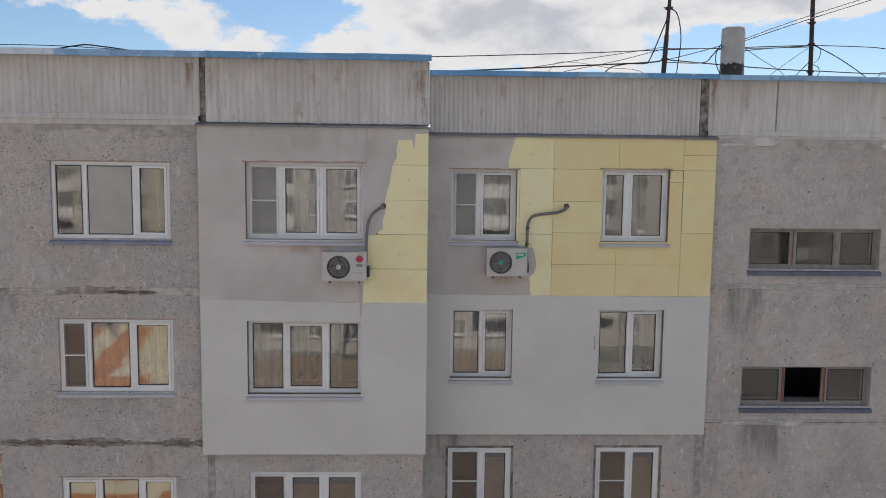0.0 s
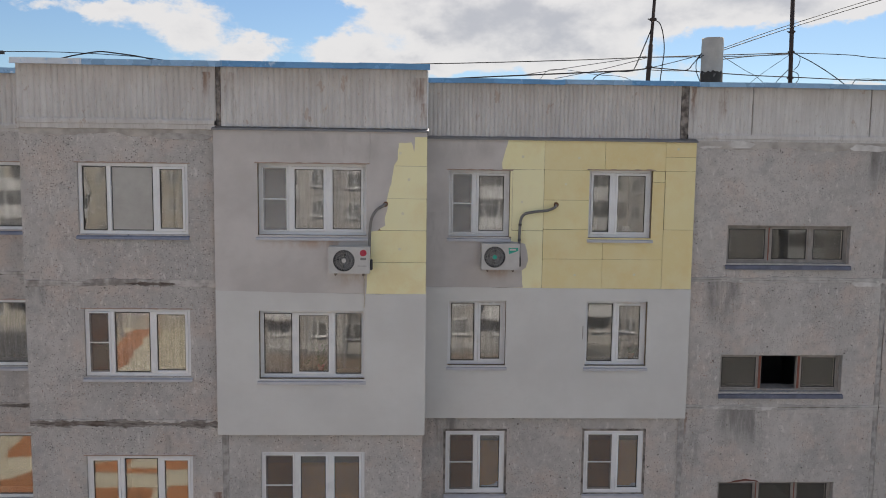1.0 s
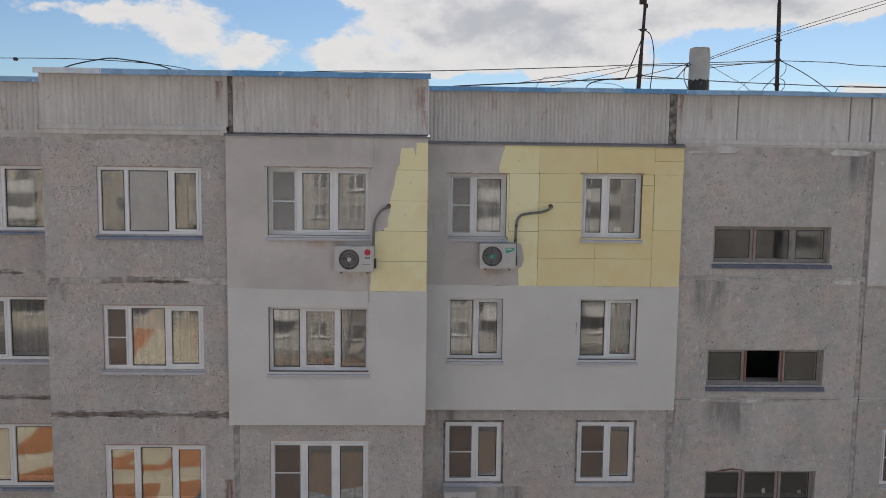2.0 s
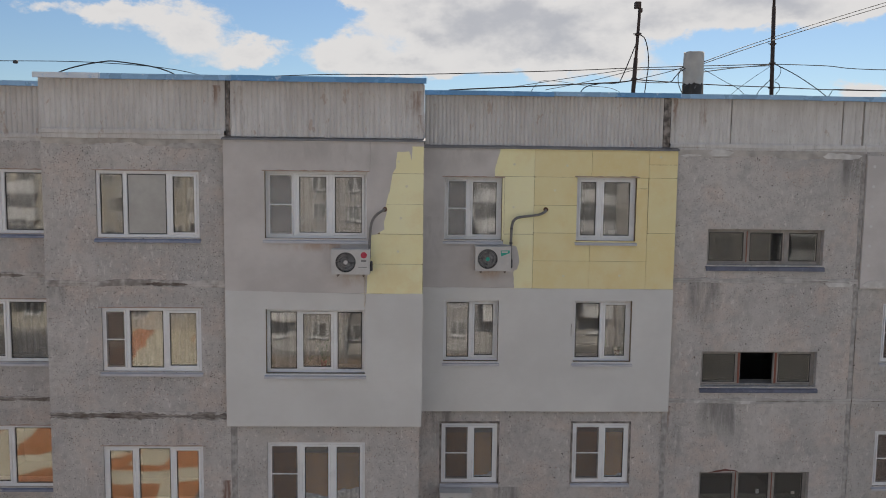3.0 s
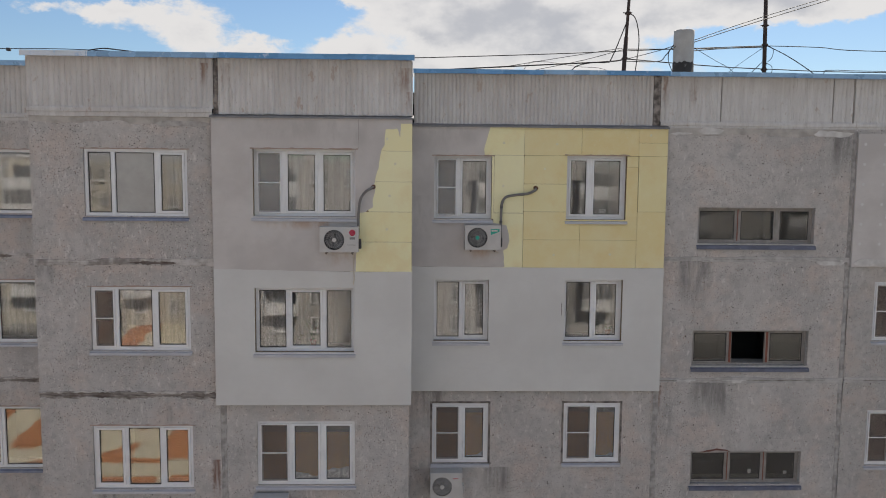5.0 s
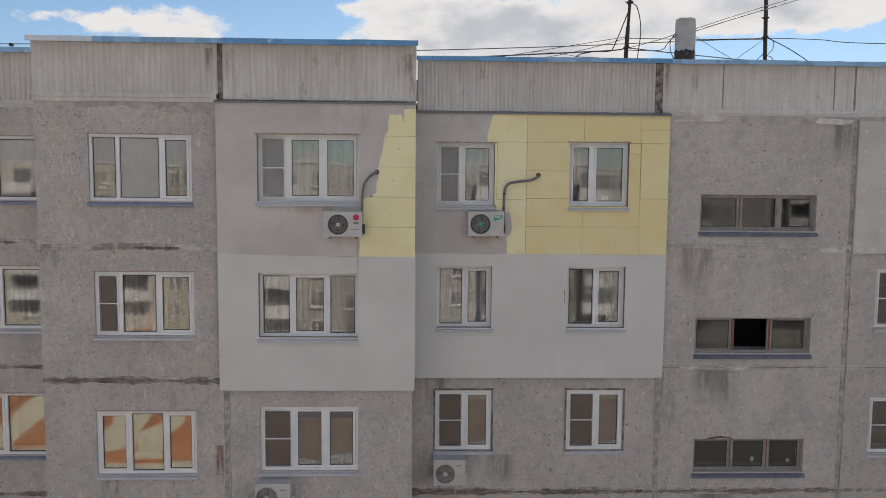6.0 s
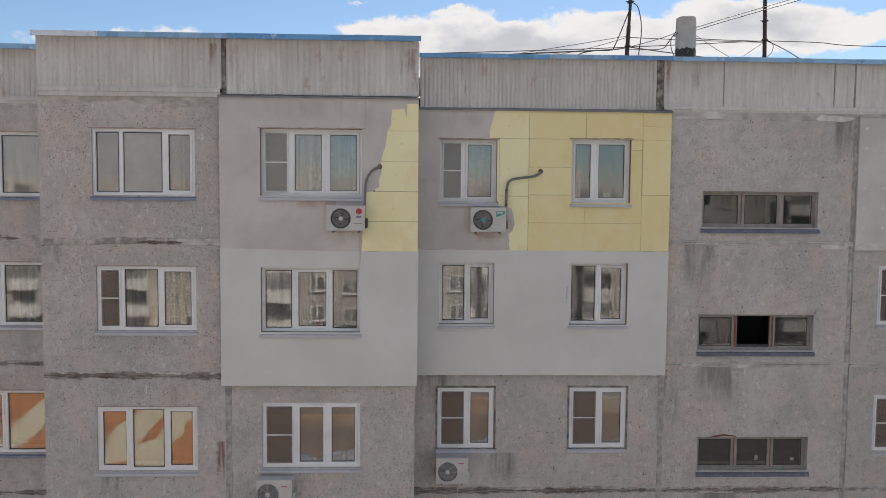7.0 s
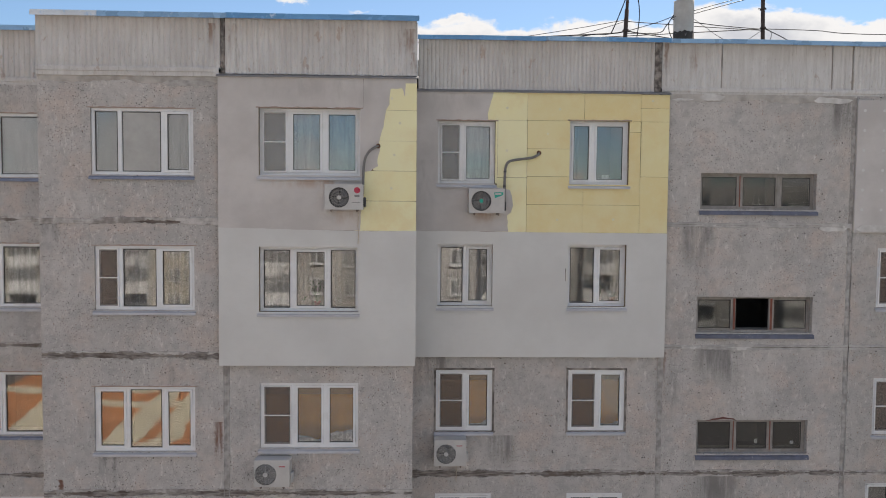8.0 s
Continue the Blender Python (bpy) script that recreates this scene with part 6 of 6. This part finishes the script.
cable("wire stay down from a mast", [(9.60, 19.0, 16.86), (9.05, 19.0, 16.48), (8.54, 19.0, 16.08), (7.6, 19, 15.2)], 0.006)
cable(THIN, [(10.3, 18, 15.2), (10.68, 18.0, 16.02), (10.97, 18.0, 16.14), (12.58, 18.0, 16.13), (23, 18, 16.2)], 0.009)


cable("small wire loop on a mast", [(9.63, 18.95, 16.90), (9.80, 18.95, 16.78), (9.78, 18.95, 16.58), (9.66, 18.95, 16.45)], 0.008)
cable("small wire loop on a mast", [(9.63, 18.95, 16.42), (9.77, 18.95, 16.36), (9.80, 18.95, 16.22), (9.72, 18.95, 16.10), (9.66, 18.95, 15.9)], 0.009)
cable("small wire loop on the vent pipe", [(5.93, 15.0, 16.20), (5.80, 15.0, 16.10), (5.79, 15.0, 15.90), (5.86, 15.0, 15.72), (5.93, 15.0, 15.6)], 0.009)
cable(THIN, [(2.6, 17, 15.16), (3.0, 17, 16.0), (3.4, 17, 16.12), (4.2, 17, 16.02), (4.9, 16.6, 15.86), (5.4, 16.4, 15.16)], 0.006)


# ---- damage and cards at the stair windows ----
bm = bmesh.new()
add_prism(bm, [ragged([(6.62, 7.475), (6.78, 7.53), (7.0, 7.56), (7.22, 7.525), (7.28, 7.49), (7.12, 7.515), (6.95, 7.515), (6.78, 7.49), (6.62, 7.475)], 0.03, 0.008, 2)[:-1]], YR - 0.006, YR + 0.01)
tagged(part("trim_damage", bm, M["brick_red"]), "broken edge with red brick showing", "damage", kind="structure")
for key, x, z, w, h, y in (("E5", 7.60, 12.085, 0.11, 0.075, YR + 0.20), ("E3", 7.80, 6.98, 0.07, 0.10, YR + 0.18), ("E3", 8.60, 6.95, 0.08, 0.07, YR + 0.18), ("D5", 4.36, 12.70, 0.15, 0.09, IR + 0.24)):
    bm = bmesh.new()
    soft_box(bm, x - w / 2, x + w / 2, y, y + 0.006, z - h / 2, z + h / 2, 0.001, 1)
    part("card", bm, M["card"], W[key], "small white card behind the pane")
# an ear of wire on the far cable
bm = bmesh.new()
soft_box(bm, -13.16, -13.02, 24.95, 25.05, 17.33, 17.44, 0.02, 1)
tagged(part("cable_clamp", bm, M["ac_dark"]), "small black clamp hung on a wire", "clamp")


# ---- behind the panes: curtains and pots ----
def curtain(key, f0, f1, mat, label, drop=0.02, wave=0.035, top=0.12):
    """A hanging cloth with folds that widen downwards, from the rail to near the board."""
    x0, x1, z0, z1 = OPEN[key]
    y = (YL if key[0] in "AB" else YR) + 0.35 + 0.22
    a, b = x0 + (x1 - x0) * f0, x0 + (x1 - x0) * f1
    bm = bmesh.new()
    n, m = max(12, int((b - a) / 0.02)), 8
    rows = []
    for j in range(m + 1):
        v = j / m
        z = z1 + top + (z0 - 0.5 + drop - z1 - top) * v
        rows.append([bm.verts.new((a + (b - a) * i / n, y + wave * (0.5 + 0.5 * v) * math.sin(i * 0.02 * 48 + 1.5 * noise.noise(Vector((i * 0.09, v, a)))), z)) for i in range(n + 1)])
    for p, q in zip(rows, rows[1:]):
        for i in range(n):
            bm.faces.new((p[i], p[i + 1], q[i + 1], q[i])).smooth = True
    bmesh.ops.solidify(bm, geom=bm.faces[:], thickness=0.002)
    return tagged(part("curtain", bm, mat), label, "curtain", "curtains behind the windows")


def blind(key, f0, f1, mat, label, gap=0.02, off=0.062, wave=0.004):
    """A cloth hung inside the reveal, close behind the panes, with shallow waves and an uneven hem."""
    x0, x1, z0, z1 = OPEN[key]
    y = {"A": LA, "C": RR, "D": RR, "W": YR + 0.045, "B": LI if key != "B3" else LA}[key[0]] + off
    if key in ("C5", "D5", "C4", "D4"):
        y = RI + off
    a, b = x0 + (x1 - x0) * f0, x0 + (x1 - x0) * f1
    bm = bmesh.new()
    n, m = max(12, int((b - a) / 0.03)), 10
    rows = [[bm.verts.new((a + (b - a) * i / n, y + wave * math.sin(i * 0.7 + 2 * noise.noise(Vector((i * 0.1, j * 0.2, a)))) + 0.012 * noise.noise(Vector((i * 0.12, j * 0.3, b))), z1 - gap + (z0 + 0.05 - z1 + gap) * j / m)) for i in range(n + 1)] for j in range(m + 1)]
    for p, q in zip(rows, rows[1:]):
        for i in range(n):
            bm.faces.new((p[i], p[i + 1], q[i + 1], q[i])).smooth = True
    bmesh.ops.solidify(bm, geom=bm.faces[:], thickness=0.002)
    return tagged(part("curtain", bm, mat), label, "curtain", "curtains behind the windows")


TU, TUL = M["tulle"], "white lace curtain hanging behind the window"
blind("A5", 0.24, 0.74, M["pale_cloth"], "pale cloth hung close behind the panes", wave=0.012)
curtain("A5", 0.78, 1.05, M["curtain_grey"], "grey curtain hanging behind the window")
blind("B5", 0.03, 0.97, TU, TUL, wave=0.008)
blind("C5", 0.04, 0.96, TU, TUL, wave=0.008)
curtain("D5", -0.05, 0.25, M["curtain_grey"], "grey curtain hanging behind the window")
curtain("A4", 0.62, 1.02, TU, TUL)
curtain("B4", 0.36, 0.50, TU, TUL)
curtain("B4", 0.60, 0.80, TU, TUL)
blind("C4", 0.03, 0.97, TU, TUL, wave=0.008)
blind("A4", 0.26, 0.62, TU, TUL, wave=0.008)
blind("B4", 0.04, 0.32, TU, TUL, wave=0.008)
for k, n in (("B3", 0.25), ("C3", 0.23), ("D3", 0.22)):
    blind(k, 0.03, 0.97, M["blind"], "tan cloth blind drawn close behind the window", n)
for k, f0, f1, h0, h1 in (("B3", 0.37, 0.66, 0.27, 0.17), ("B3", 0.69, 0.97, 0.30, 0.36), ("C3", 0.55, 0.95, 0.14, 0.22), ("D3", 0.55, 0.95, 0.14, 0.20)):
    x0, x1, z0, z1 = OPEN[k]
    a, b = x0 + (x1 - x0) * f0, x0 + (x1 - x0) * f1
    bm = bmesh.new()
    crest = ragged([(b, z0 + h1), ((a + b) / 2, z0 + (h0 + h1) / 2 - 0.03), (a, z0 + h0)], 0.025, 0.022, a)
    add_prism(bm, [[(a, z0 + 0.05), (b, z0 + 0.05), *crest]], (LA if k == "B3" else RR) + 0.040, (LA if k == "B3" else RR) + 0.043)
    tagged(part("lace_trim", bm, M["lace"]), "white lace trim along the foot of a tan blind", "lace")
curtain("D4", 0.60, 1.02, M["curtain_grey"], "grey curtain hanging behind the window")
blind("W5", 0.4, 0.97, M["pale_cloth"], "pale cloth hung close behind the panes", wave=0.012)
curtain("W4", 0.5, 1.02, TU, TUL)


def pot_plant(key, f, pot, leaf, label, high=0.30, wide=0.16, count=26, r=0.065):
    x0, x1, z0, z1 = OPEN[key]
    y = (YL if key[0] in "AB" else YR) + 0.30
    x, z = x0 + (x1 - x0) * f, z0 + 0.042
    plant = thing("potted_plant", label, "plant", "plants on the window boards", at=(x, y, z))
    bm = bmesh.new()
    n = 16
    rings = [[bm.verts.new((x + rr * math.cos(k * math.tau / n), y + rr * math.sin(k * math.tau / n), z + dz)) for k in range(n)] for rr, dz in ((r * 0.72, 0), (r * 0.95, 0.10), (r * 1.06, 0.10), (r * 1.06, 0.125), (r * 0.9, 0.125), (r * 0.85, 0.105))]
    for p, q in zip(rings, rings[1:]):
        for k in range(n):
            bm.faces.new((p[k], p[(k + 1) % n], q[(k + 1) % n], q[k])).smooth = True
    bm.faces.new(rings[0][::-1])
    bm.faces.new(rings[-1])
    part("pot", bm, pot, plant)
    rnd = random.Random(int(x * 100))
    bm = bmesh.new()
    for k in range(count):
        a, t = rnd.uniform(0, math.tau), rnd.uniform(0.3, 1.0)
        base = Vector((x, y, z + 0.11))
        tip = base + Vector((math.cos(a) * wide * rnd.uniform(0.3, 1), math.sin(a) * wide * 0.6, high * t))
        add_cyl(bm, base, tip, 0.0025, 4, caps=False)
        side = Vector((-math.sin(a), math.cos(a), 0.3)).normalized() * 0.022
        d = (tip - base).normalized() * 0.055 + Vector((math.cos(a), math.sin(a), -0.3)) * 0.03
        v = [bm.verts.new(q) for q in (tip, tip + d * 0.5 + side, tip + d, tip + d * 0.5 - side)]
        bm.faces.new(v)
    part("leaves", bm, leaf, plant)
    return plant


pot_plant("B4", 0.56, M["pot_red"], M["leaf"], "green house plant in a red pot on the board", 0.42, 0.17, 30)
pot_plant("B4", 0.42, M["pot_white"], M["leaf"], "small plant in a white pot on the board", 0.10, 0.06, 10, 0.055)
pot_plant("B4", 0.13, M["pot_white"], M["leaf"], "pale green plant in a white pot", 0.16, 0.14, 26, 0.08)
pot_plant("C4", 0.86, M["pot_white"], M["flower_red"], "red flowering plant in a white pot", 0.20, 0.11, 30)
pot_plant("D4", 0.62, M["pot_white"], M["leaf"], "small plant in a white pot on the board", 0.24, 0.09, 16, 0.055)
pot_plant("D4", 0.84, M["pot_clay"], M["leaf"], "low plant in a clay pot on the board", 0.12, 0.09, 16)
pot_plant("A4", 0.44, M["pot_white"], M["leaf"], "small plant in a white pot on the board", 0.14, 0.08, 14, 0.055)
